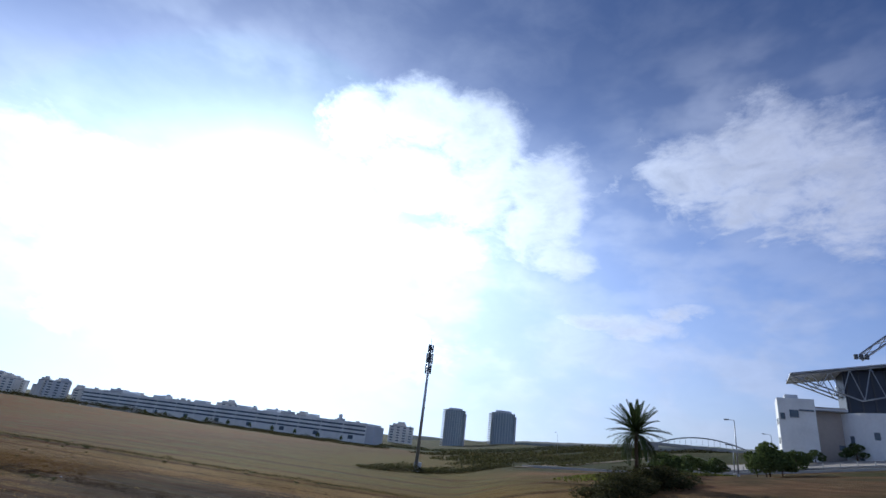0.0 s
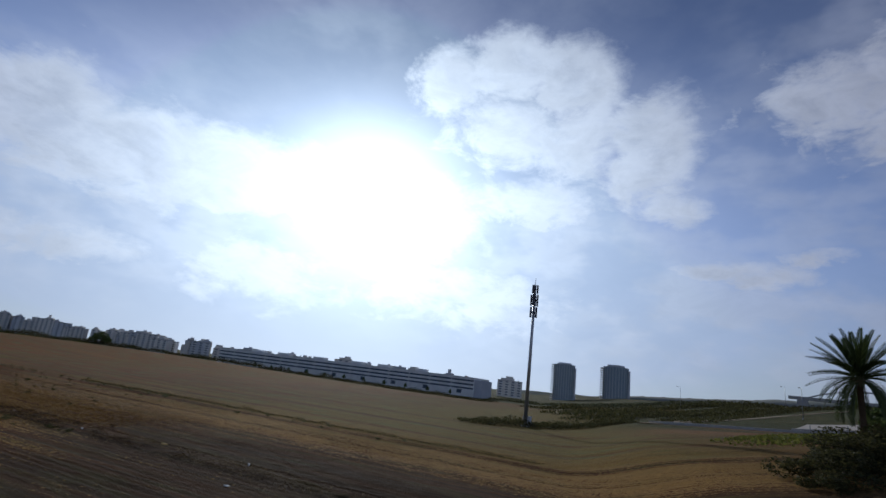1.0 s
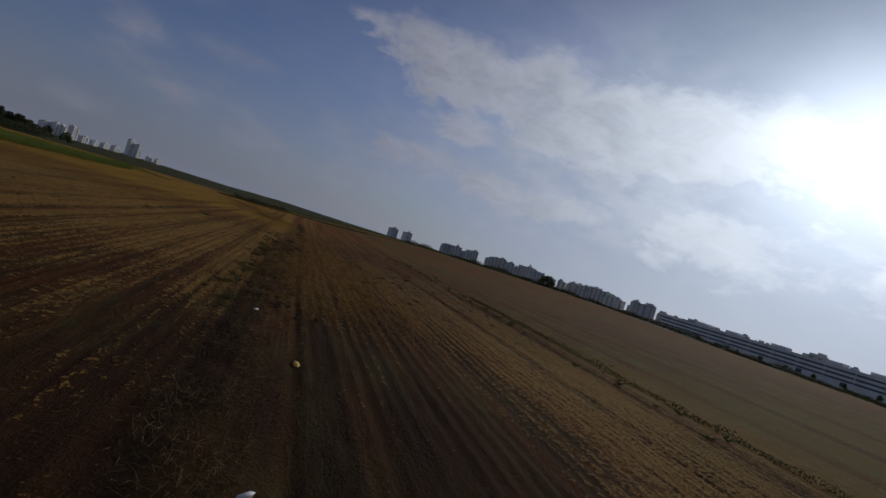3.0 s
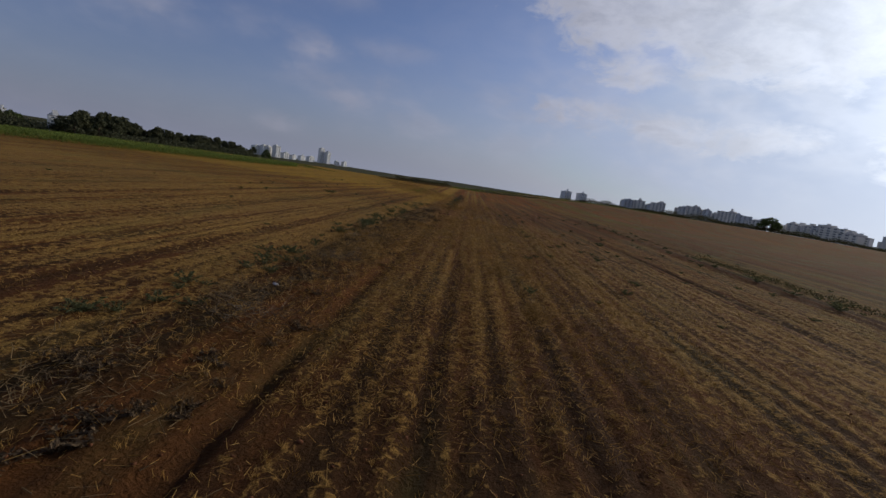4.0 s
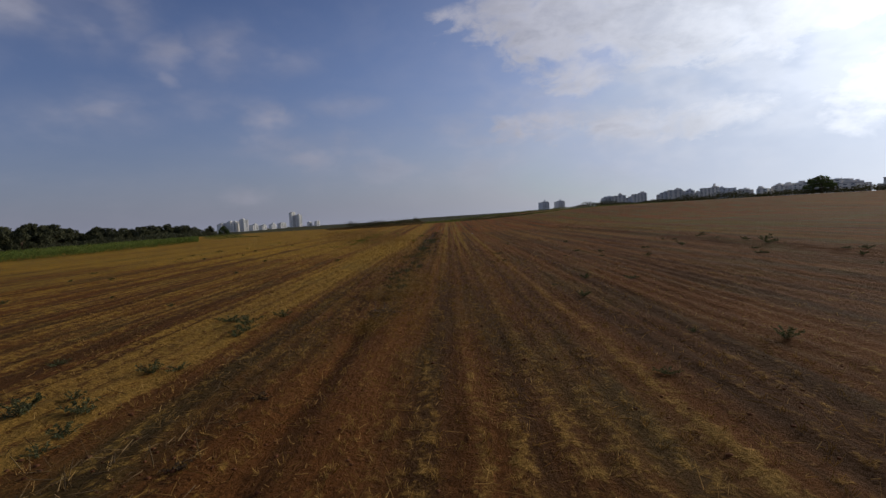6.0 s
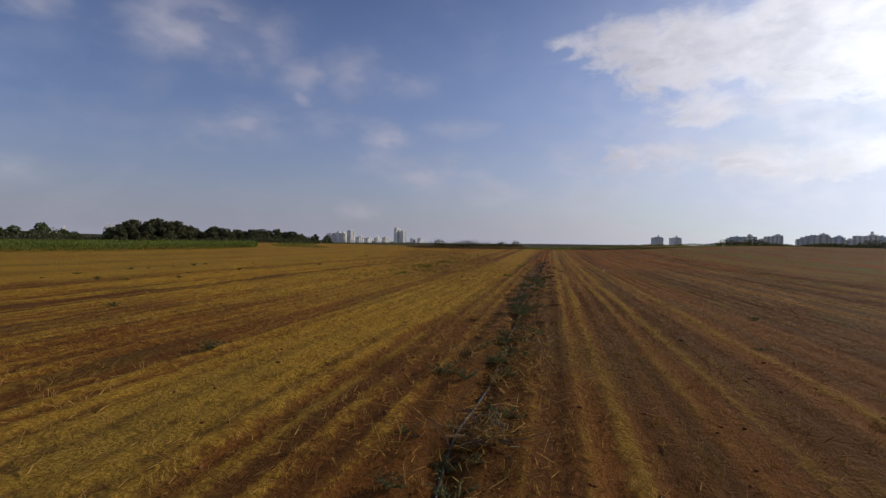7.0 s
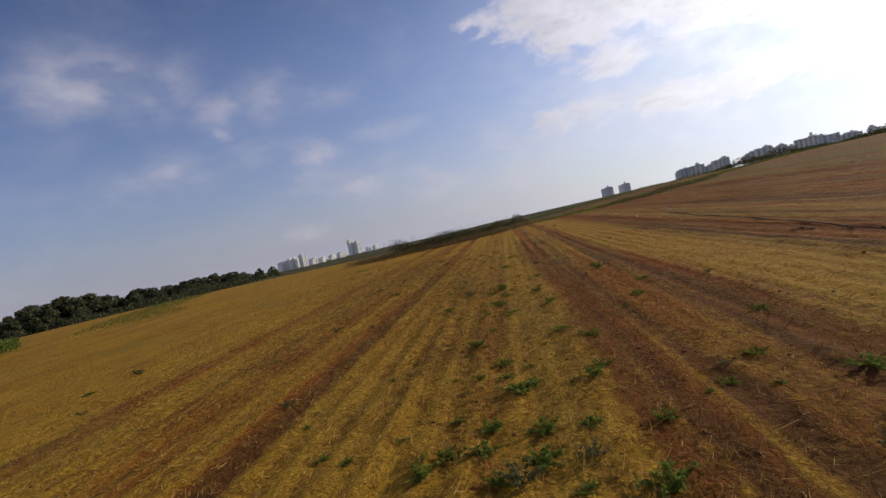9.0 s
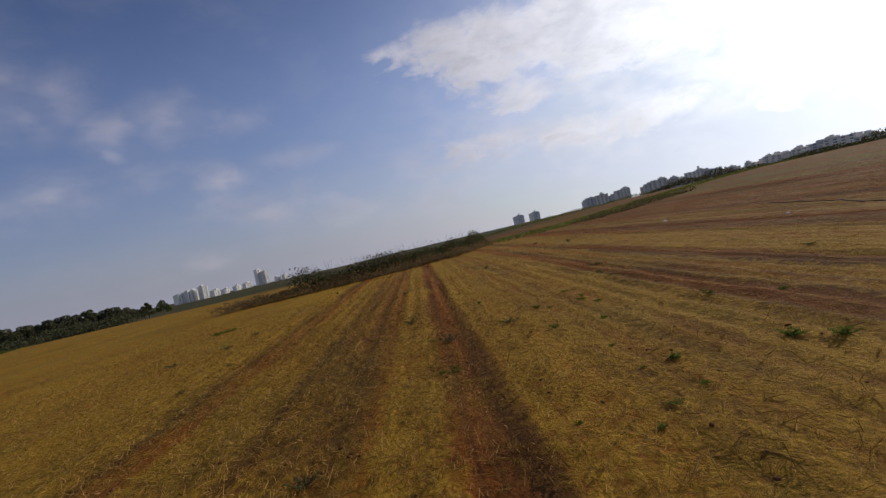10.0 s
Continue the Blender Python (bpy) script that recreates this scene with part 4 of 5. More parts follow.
def build_hoses():
    rng = np.random.default_rng(3)

    def run(u0, v0, v1, step, sway):
        return [(u0 + rng.normal() * sway, v) for v in np.arange(v0, v1, step)]

    hose("irrigation_hose", run(-9.4, 104, 118, 2.5, 0.05) + [(-9.7, 120.4), (-9.75, 124), (-9.8, 128), (-9.9, 131.5), (-10.0, 133.9), (-10.25, 134.4), (-10.46, 135.0), (-10.44, 135.6), (-10.19, 136.4), (-9.82, 137.4), (-9.62, 138.4), (-9.73, 139.7), (-9.5, 143), (-9.42, 146), (-9.75, 150.1), (-9.46, 151.9), (-9.25, 153.7), (-9.4, 158), (-9.3, 164), (-8.6, 172), (-7.9, 180), (-7.1, 187.5), (-5.5, 192), (-4, 198)], 0.018, M_HOSE, "long black irrigation hose lying in the furrow")
    hose("irrigation_hose", [(-9.7, 119.5), (-9.65, 122), (-9.75, 124.4), (-9.6, 126.1), (-9.2, 127.3), (-8.9, 128.1), (-8.75, 128.9)], 0.016, M_HOSE_GREY, "weathered grey irrigation hose curling out of the furrow")
    hose("irrigation_hose", [(-9.95, 130.9), (-9.94, 134.1), (-9.88, 134.7), (-9.82, 135.7), (-9.77, 137.2), (-9.75, 138.6)], 0.015, M_HOSE, "second black hose lying beside the loop")
    hose("irrigation_hose", [(-9.6, 149.5), (-9.4, 151.5), (-9.28, 152.8), (-9.1, 154.0), (-9.2, 155.5)], 0.016, M_HOSE, "short black hose stub on red soil")

    def brush(u, v, count, size):
        bm = bmesh.new()
        x, y = xy_of(u, v)
        z = ground_z(x, y)
        for _ in range(count):
            a, lift = rng.random() * 6.28, rng.random() * 0.5
            p = Vector((rng.normal() * size * 0.4, rng.normal() * size * 0.5, 0.02 + rng.random() * 0.08))
            d = Vector((math.cos(a), math.sin(a), lift)) * size * (0.4 + 0.7 * rng.random())
            bend = Vector(rng.normal(size=3) * 0.12 * size)
            r = 0.003 + 0.005 * rng.random()
            add_tube(bm, [p, p + d * 0.5 + bend, p + d], [r, r * 0.8, r * 0.3], 4)
        ob = part("brush_pile", bm, M_STICK)
        ob.matrix_basis = pose(x, y, z)
        tagged(ob, "heap of dry twigs and torn stalks", "brushwood", kind="stuff")

    for u, v, c, s in ((-9.15, 106.4, 40, 0.55), (-8.6, 111.5, 18, 0.6), (-9.4, 93, 46, 0.8), (-9.1, 89.5, 40, 0.7), (-8.9, 96.5, 26, 0.6), (-9.4, 120, 30, 0.6), (-8.7, 128, 24, 0.6), (-9.3, 134, 24, 0.7), (-9.2, 142, 24, 0.7), (-9.4, 102, 26, 0.6), (-11.0, 46, 40, 0.8), (-11.3, 52, 40, 0.8), (-10.8, 39, 40, 0.8), (-9.3, 152, 24, 0.8)):
        brush(u, v, c, s)

    def scrap(name, x, y, size, mat, label):
        bm = bmesh.new()
        bmesh.ops.create_icosphere(bm, subdivisions=2, radius=1)
        for w in bm.verts:
            w.co *= 1 + 0.4 * noise.noise(w.co * 1.7 + Vector((x, y, 0)))
            w.co.z = w.co.z * 0.5 + 0.35
        ob = part(name, bm, mat)
        ob.matrix_basis = pose(x, y, ground_z(x, y) - 0.01, 0, 0, rng.random() * 360) @ Matrix.Diagonal((size * 1.3, size * 0.6, size * 0.6, 1))
        tagged(ob, label, "litter", "litter on the field")

    scrap("plastic_bag", -7.67, 27.6, 0.2, M_YELLOW, "crumpled yellow plastic bag on dark soil")
    scrap("plastic_bag", -9.07, 33.7, 0.14, M_TRASH, "crumpled white plastic bag on dark soil")
    scrap("plastic_bag", -13.06, 17.07, 0.11, M_TRASH, "small white plastic scrap on the stubble")
    for x, y in ((10.2, 171.2), (5.87, 147.1), (5.7, 202.6), (3.9, 190.5), (-8.54, 42.2)):
        scrap("plastic_scrap", x, y, 0.09, M_TRASH, "small white plastic scrap on the stubble")
    bottle = empty("plastic_bottle", -9.0, 19.4, ground_z(-9.0, 19.4) + 0.05, 40)
    part("body", tube([(-0.17, 0, 0.02), (-0.165, 0, 0.02), (0.08, 0, 0.02), (0.14, 0, 0.02), (0.16, 0, 0.02)], [0.04, 0.052, 0.052, 0.02, 0.018], 10), M_TRASH, bottle, smooth=True)
    part("cap", tube([(0.16, 0, 0.02), (0.185, 0, 0.02)], 0.02, 8), M_BLUEDARK, bottle, "dark screw cap")
    tagged(bottle, "empty white plastic bottle on dark soil", "bottle", "litter on the field")


build_hoses()


# ---------- hedges, crop and scrub ----------
scrub_line("field_edge_hedge", [(-25, 211), (-13, 215), (-6, 221), (0, 234)], 3.4, 1.15, 16000, 0.12, M_DRYHEDGE, "low weedy hedge at the end of the field", 21, 0.7, 0.5)
scrub_line("hedge_bushes", [(-20, 213), (-13, 216), (-6.5, 222), (-1, 232)], 2.0, 2.1, 15000, 0.13, M_SCRUB, "uneven bushes standing in the field-end hedge", 36, 0.74, 0.85)
scrub_line("flank_weeds", [xy_of(13.5, v) for v in (8, 30, 52, 75)], 1.3, 0.45, 5000, 0.1, M_HEDGE, "dry dull weeds along a furrow ridge", 40)
scrub_line("weed_strip", [(-42, 193), (-50, 205), (-62, 235), (-85, 280), (-120, 340), (-160, 410)], 10, 0.2, 34000, 0.10, M_VERGE, "yellow-green weedy strip between stubble and crop", 37)
scrub_line("weed_verge", [(0, 238), (15, 250), (45, 275), (90, 290), (150, 280)], 20, 0.5, 20000, 0.26, M_VERGE, "green weedy verge along the field end", 22)
scrub_line("ridge_weeds", [(14, 236), (26, 243), (38, 250)], 5, 1.2, 2600, 0.2, M_HEDGE, "dark dry weeds heaped on the verge", 38)
scrub_line("far_hedge", [(-10, 500), (50, 390), (80, 330)], 6, 1.4, 9000, 0.3, M_VERGE, "low green hedge along the far end of the field", 39)
scrub_line("field_hedge", [(80, 330), (95, 305), (135, 242), (190, 190), (250, 130), (300, 90)], 8, 3.6, 30000, 0.42, M_SCRUB, "dark hedge between the field and the town", 23)
scrub_line("mast_scrub", [(52, 26), (60, 20), (75, 11), (98, 2)], 6, 1.7, 6000, 0.3, M_SCRUB, "low dark scrub round the foot of a mast", 24)
scrub_line("waste_scrub", [(105, 12), (160, -5), (250, -30), (330, -60)], 16, 2.2, 9000, 0.6, M_SCRUB, "low scrub on waste land", 25)
scrub_line("town_scrub", [(430, 120), (440, 40), (430, -50), (390, -140)], 30, 4.0, 9000, 1.3, M_TREE, "dark belt of shrubs before the town", 26)
scrub_line("horizon_scrub", [(140, 22), (190, -15), (225, -60), (235, -115)], 22, 2.4, 6000, 0.8, M_SCRUB, "dark scrub on the rise beyond the field", 27)
scrub_line("horizon_scrub", [(300, 60), (340, 0), (370, -70), (380, -150)], 30, 4.0, 7000, 1.2, M_SCRUB, "low hazy scrub along the skyline", 30)
scrub_line("grass_slope", [(24, -14), (30, -20), (36, -25), (44, -30)], 14, 0.45, 7000, 0.3, M_VERGE, "yellow-green grass on a slope beside the palm", 33)
scrub_line("plain_scrub", [(110, -8), (150, -22), (190, -42), (215, -62)], 12, 1.8, 3000, 0.5, M_SCRUB, "scattered dark bushes on the open plain", 34)
scrub_line("plain_scrub", [(170, 18), (240, 8), (300, -20)], 18, 2.0, 4000, 0.7, M_HEDGE, "strip of dull green scrub on the plain", 35)
scrub_line("wood_edge", [(-420, 330), (-330, 415), (-260, 520), (-215, 590)], 18, 13, 18000, 1.2, M_TREE, "dark undergrowth at the edge of the wood", 28, 0.8, 0.5)
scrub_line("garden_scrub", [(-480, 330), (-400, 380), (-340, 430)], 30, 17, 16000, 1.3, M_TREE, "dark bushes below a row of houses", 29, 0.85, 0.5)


def build_reeds():
    rng = np.random.default_rng(8)
    k = 190
    s = rng.random(k)
    x = -22 + 21 * s + rng.normal(size=k) * 0.5
    y = np.interp(x, [-40, -30, -13, -4, 1], [209, 211, 216, 224, 236]) + rng.normal(size=k) * 0.9
    base = np.array([(a, b, land(a, b) + 1.0) for a, b in zip(x, y)])
    way = np.stack([rng.normal(size=k) * 0.35, rng.normal(size=k) * 0.35, np.ones(k)], 1) * rng.uniform(0.5, 1.4, (k, 1))
    tagged(part("dry_stalks", stems("dry_stalks", base, way, 0.012, M_STICK), M_STICK), "thin dry stalks rising out of the hedge", "stalks", kind="stuff")


def build_crop():
    """A standing green crop beside the stubble, seen from its edge."""
    rng = np.random.default_rng(14)
    count = 70000
    y = rng.uniform(88, 190, count)
    edge = np.interp(y, [88, 108, 145, 170, 182, 190], [-66, -60, -53, -49, -47, -50])
    x = edge - rng.random(count) ** 1.8 * np.interp(y, [88, 176, 190], [60, 60, 4])
    z = np.array([land(a, b) for a, b in zip(x, y)])
    tall = np.array([0.95 + 0.25 * noise.noise((a * 0.3, b * 0.18, 0)) + 0.2 * noise.noise((a * 0.9, b * 0.7, 3)) for a, b in zip(x, y)])
    centre = np.stack([x, y, z + tall * rng.random(count) ** 0.6], 1)
    normal = unit(rng.normal(size=(count, 3)) + np.array([0, 0, 0.3]))
    along = unit(rng.normal(size=(count, 3)) * np.array([0.5, 0.5, 0.3]) + np.array([0, 0, 0.8]))
    v, f = blades(centre, normal, along, rng.uniform(0.22, 0.5, count), rng.uniform(0.05, 0.11, count))
    tagged(part("green_crop", quick_mesh("green_crop", v, f, M_CROP), M_CROP), "tall green crop growing beside the stubble", "crop", kind="stuff")


build_reeds()
build_crop()

# ---------- trees ----------
PINES = tree_kinds("wood_tree", M_TREE, ((20, 6.5, 0.35), (18, 7.5, 0.4), (22, 6.0, 0.3)), 1.15, 1700, 40)
SCRUBBY = tree_kinds("palm_bush", M_SCRUB, ((3, 2.0, 0.1), (2.6, 2.1, 0.1)), 0.16, 3600, 60)
BUSHY = tree_kinds("bushy_tree", M_OLIVE, ((6, 2.8, 0.25), (5, 2.6, 0.2)), 0.42, 1500, 50)
WOOD = [(-48.6, 0.5), (-46.9, 0.6), (-44.6, 0.5), (-42.5, 0.7), (-41.3, 1.2), (-39.3, 1.7), (-37.5, 1.5), (-36.1, 1.2), (-34.4, 0.6), (-33.3, 1.1), (-31.6, 0.7), (-28.7, 0.8), (-25.0, 0.7), (-23.8, 0.3), (-21.6, 0.5)]


def build_woods():
    rng = np.random.default_rng(17)
    azs, els = [q[0] for q in WOOD], [q[1] for q in WOOD]
    for a in np.arange(-43, -22.6, 0.52):
        a = a + rng.normal() * 0.12
        far = np.interp(a, [-43, -22.5], [450, 610]) + rng.normal() * 14
        p = Vector((-3.1, 114.3, 2.15)) + heading(a, 0) * far
        top = 2.2 + far * math.tan(radians(np.interp(a, azs, els) + rng.normal() * 0.10))
        plant_tree("wood_tree", PINES[int(rng.integers(3))], p.x, p.y, max(9, top - land(p.x, p.y)), rng.random() * 360, "tall dark evergreen tree in a dense wood", "trees of the wood", wide=1.05)
    p = Vector((-3.1, 114.3, 2.15)) + heading(-21.6, 0) * 560
    plant_tree("lone_tree", BUSHY[0], p.x, p.y, 13, 30, "broad round tree beside a distant town", "", wide=0.95)
    for a, far, tall in ((-51.3, 500, 21), (-49.8, 490, 17), (-47.9, 480, 20), (-46.3, 480, 15), (-46.3, 480, 15), (-45.4, 500, 14)):
        p = Vector((-3.1, 114.3, 2.15)) + heading(a, 0) * far
        plant_tree("garden_tree", BUSHY[int(rng.integers(2))], p.x, p.y, tall, rng.random() * 360, "rounded green garden tree near white houses", "garden trees")
    # big tree over the far hedge, and trees before the long building
    plant_tree("hedge_tree", BUSHY[0], 136, 241, 6.0, 0, "wide dark tree above a hedge", "", wide=1.7)
    for i in range(13):
        q = (i + 0.5) / 13
        x, y = 388 + 3 * q, 142 + 280 * q
        plant_tree("street_tree", BUSHY[i % 2], x, y, 4.6, i * 77, "small street tree before a long pale building", "street trees", wide=0.7)
    # round the stadium
    for x, y, tall in ((53, -43, 3.6), (57, -46, 5.4), (60.5, -48, 6.0), (65, -52, 4.6), (82, -62, 4.4)):
        plant_tree("olive_tree", BUSHY[int(rng.integers(2))], x, y, tall, rng.random() * 360, "bushy green tree beside a car park", "car park trees", wide=1.15)
    for x, y, tall in ((1.5, -11.5, 1.9), (4.2, -13.4, 2.3), (6.3, -13.6, 2.0), (9.6, -16.4, 2.4), (11.8, -18.6, 2.1), (8.3, -17.2, 2.2), (-0.8, -10.2, 1.3)):
        plant_tree("palm_bush", SCRUBBY[int(rng.integers(2))], x, y, tall, rng.random() * 360, "dark bush growing round a palm trunk", "bushes round the palm", sink=0.5, wide=1.7)
    for x, y, tall in ((23, -21, 2.8), (28, -23.5, 2.5), (33, -26.5, 2.7), (38, -29.5, 2.4), (44, -33.5, 2.7), (97, -68, 3.6), (100, -71.5, 3.4), (101, -75, 3.6), (102, -85, 4.5)):
        plant_tree("shrub", BUSHY[int(rng.integers(2))], x, y, tall, rng.random() * 360, "low rounded shrub beside the paving", "shrubs round the car park", wide=1.4)


build_woods()


def build_palm(x, y):
    rng = np.random.default_rng(31)
    z = land(x, y)
    palm = empty("date_palm", x, y, z - 0.2)
    tall = 5.4
    bm = bmesh.new()
    rings = 26
    add_tube(bm, [(0.05 * math.sin(q * 2.0), 0, tall * q) for q in (i / rings for i in range(rings + 1))],
             [0.19 - 0.03 * (i / rings) + (0.03 if i % 2 else 0.0) + 0.12 * max(0, i / rings - 0.85) / 0.15 for i in range(rings + 1)], 12)
    part("trunk", bm, M_BARK, palm, "rough grey-brown ringed trunk")
    kinds = []
    for droop in (0.25, 0.5, 0.85):
        long = 3.5
        spine = []
        for i in range(13):
            q = i / 12
            a = droop * q * 1.25
            spine.append((Vector((0, 0, 0)) if not spine else spine[-1] + Vector((math.cos(0.9 - a), 0, math.sin(0.9 - a))) * long / 12))
        bm = bmesh.new()
        add_tube(bm, spine, [0.045 - 0.038 * i / 12 for i in range(13)], 5)
        for i in range(60):
            q = 0.10 + 0.9 * i / 60
            j = min(11, int(q * 12))
            p = spine[j].lerp(spine[j + 1], q * 12 - j)
            d = (spine[j + 1] - spine[j]).normalized()
            up = Vector((-d.z, 0, d.x))
            leaf = 0.55 * math.sin(math.pi * (0.12 + 0.83 * q)) ** 0.6
            for s in (-1, 1):
                w = (d * 1.0 + Vector((0, s, 0)) * 0.62 + up * (0.35 + 0.2 * rng.random()) - Vector((0, 0, 0.15))).normalized()
                side = w.cross(up).normalized() * 0.017
                tip = p + w * leaf
                mid = p + w * leaf * 0.5 + up * 0.02
                v = [bm.verts.new(k) for k in (p - side * 0.6, mid - side, tip, mid + side, p + side * 0.6)]
                bm.faces.new(v)
        kinds.append(mesh_of("frond", bm, M_PALM))
    for i in range(74):
        kind = i % 3
        tilt = (32, -8, -48)[kind] - 44 * rng.random() + rng.normal() * 5
        fr = part("frond", kinds[kind], M_PALM, palm)
        fr.matrix_basis = pose(0.05, 0, tall + 0.05 * rng.random(), 0, -tilt, i * 137.5 + rng.normal() * 6)
    part("crown_shaft", tube([(0.05, 0, tall - 0.5), (0.05, 0, tall - 0.1), (0.05, 0, tall + 0.35)], [0.24, 0.36, 0.15], 10), M_STICK, palm, "pale fibrous leaf bases")
    tagged(palm, "date palm with a full green crown and bare trunk", "palm")


build_palm(9.7, -15.2)


# ---------- buildings ----------
PANE = mesh_of("window_pane", box(-0.5, -0.06, -0.5, 0.5, 0.06, 0.5), M_GLASS)
SLAB = mesh_of("balcony_slab", box(-0.5, -0.5, -0.5, 0.5, 0.5, 0.5), M_WHITE)


def scaled(x, y, z, sx, sy, sz, turn=0):
    return pose(x, y, z, 0, 0, turn) @ Matrix.Diagonal((sx, sy, sz, 1))


def apartment_block(name, x, y, turn, wide, deep, floors, mat, label, group, seed, base=None):
    """A stepped block of flats: wall, set-back top, stair head, balconies on the front (its -y side)."""
    rng = np.random.default_rng(seed)
    z = (land(x, y) if base is None else base) - 1
    ob = empty(name, x, y, z, turn)
    h = floors * 3.1 + 1
    part("wall", box(-wide / 2, -deep / 2, 0, wide / 2, deep / 2, h), mat, ob)
    part("roof", box(-wide / 2 - 0.2, -deep / 2 - 0.2, h, wide / 2 + 0.2, deep / 2 + 0.2, h + 0.7), M_ROOF, ob)
    k = wide * rng.uniform(0.25, 0.6)
    off = rng.uniform(-0.5, 0.5) * (wide - k)
    part("penthouse", box(off - k / 2, -deep * 0.35, h + 0.7, off + k / 2, deep * 0.4, h + 3.4), mat, ob)
    tier = k * rng.uniform(0.4, 0.65)
    lean = off + rng.uniform(-0.5, 0.5) * (k - tier)
    if seed % 3 == 0:
        part("upper_penthouse", box(lean - tier / 2, -deep * 0.22, h + 3.4, lean + tier / 2, deep * 0.3, h + 5.8), mat, ob)
    else:
        part("stair_head", box(lean - 1.8, -1.6, h + 3.4, lean + 2.0, 2.0, h + 5.2 + 3.5 * (seed % 7 == 0)), mat, ob)
    for tank in range(2 + seed % 3):
        tx = rng.uniform(-0.42, 0.42) * wide
        if abs(tx - off) > k / 2 + 1.2:
            part("roof_tank", tube([(tx, 0, h + 0.7), (tx, 0, h + 2.2)], 0.8, 8), M_WHITE, ob, "white roof tank")
    bays = max(2, int(wide / 7))
    for f in range(floors):
        for b in range(bays):
            cx = -wide / 2 + wide * (b + 0.5) / bays
            zf = 1 + f * 3.1
            if (b + seed) % 2:
                part("balcony", SLAB, M_WHITE, ob).matrix_basis = scaled(cx, -deep / 2 - 0.7, zf + 0.5, wide / bays * 0.7, 1.4, 1.1)
            part("window", PANE, M_GLASS, ob).matrix_basis = scaled(cx, -deep / 2 - 0.04, zf + 1.8, wide / bays * 0.45, 1, 1.3)
    tagged(ob, label, "apartment building", group)
    return ob


# the town's building line: x, y and height of the roofs
TOWN = [(418, 1242, 22), (440, 1225, 29), (520, 1150, 32), (600, 1095, 34), (688, 1030, 29), (668, 930, 27), (605, 800, 24), (545, 700, 24), (528, 620, 21), (545, 520, 21), (590, 420, 20), (640, 300, 20), (662, 205, 17)]


def build_town():
    rng = np.random.default_rng(19)
    line = np.array(TOWN, float)
    at = np.concatenate([[0], np.cumsum(np.linalg.norm(np.diff(line[:, :2], axis=0), axis=1))])
    eye = Vector((-12, 90, 2))
    s, i = 0.0, 0
    while s < at[-1]:
        wide = rng.uniform(17, 38)
        px, py, top = (float(np.interp(s + wide / 2, at, line[:, k])) for k in range(3))
        deep = rng.uniform(-22, 22)
        p = Vector((px + deep, py, 0))
        top += rng.normal() * 2.6
        floors = int(max(3, round((top - land(p.x, p.y) - 6) / 3.1)))
        turn = -math.degrees(math.atan2(p.x - eye.x, p.y - eye.y))
        apartment_block("apartment_building", p.x, p.y, turn + rng.uniform(-28, 28), wide, rng.uniform(15, 20), floors, (M_STONE, M_GREYWALL, M_STONE)[i % 3],
                        ("cream stone apartment block with stepped roof", "grey plastered apartment block with balconies", "pale apartment block with roof structures")[i % 3], "apartment blocks of the town", 100 + i)
        s += wide * rng.uniform(0.55, 0.85)
        i += 1
    # twin blocks far off
    for x, y in ((443, 1800), (498, 1800)):
        apartment_block("twin_tower", x, y, 30, 28, 24, 10, M_GREYWALL, "broad grey apartment tower, one of a pair", "twin towers", 7, base=1)
    # block behind the mast
    apartment_block("apartment_building", 620, 158, -76, 31, 20, 6, M_STONE, "cream apartment block beside a long pale building", "apartment blocks of the town", 9, base=-2)
    # white towers beyond the wood
    for az, far, wide, floors in ((-20.9, 1500, 24, 7), (-20.1, 1500, 20, 8), (-19.5, 1520, 20, 8), (-18.8, 1500, 16, 10), (-17.8, 1600, 20, 5), (-16.9, 1700, 18, 4), (-15.8, 2000, 22, 5), (-14.8, 2100, 30, 6), (-13.6, 2500, 26, 22), (-12.9, 2500, 22, 18), (-11.8, 2600, 20, 6), (-11.0, 2600, 22, 7)):
        p = Vector((-3.1, 114.3, 2.15)) + heading(az, 0) * far
        apartment_block("tower_block", p.x, p.y, 58, wide, 18, floors, M_WHITE, "tall white tower block in a distant town", "white towers", int(900 + az * 10), base=-6)
    # houses on the rise beside the wood
    for az, far, wide, floors in ((-54.9, 560, 9, 8), (-53.5, 570, 9, 7), (-52.6, 540, 16, 3), (-51.8, 560, 10, 3), (-46.6, 540, 14, 3), (-42.5, 500, 12, 4)):
        p = Vector((-3.1, 114.3, 2.15)) + heading(az, 0) * far
        apartment_block("white_house", p.x, p.y, -az, wide, 12, floors, M_WHITE, "white flat-roofed house on a low rise", "white houses", int(1900 + az * 10), base=land(p.x, p.y) + 4)


build_town()


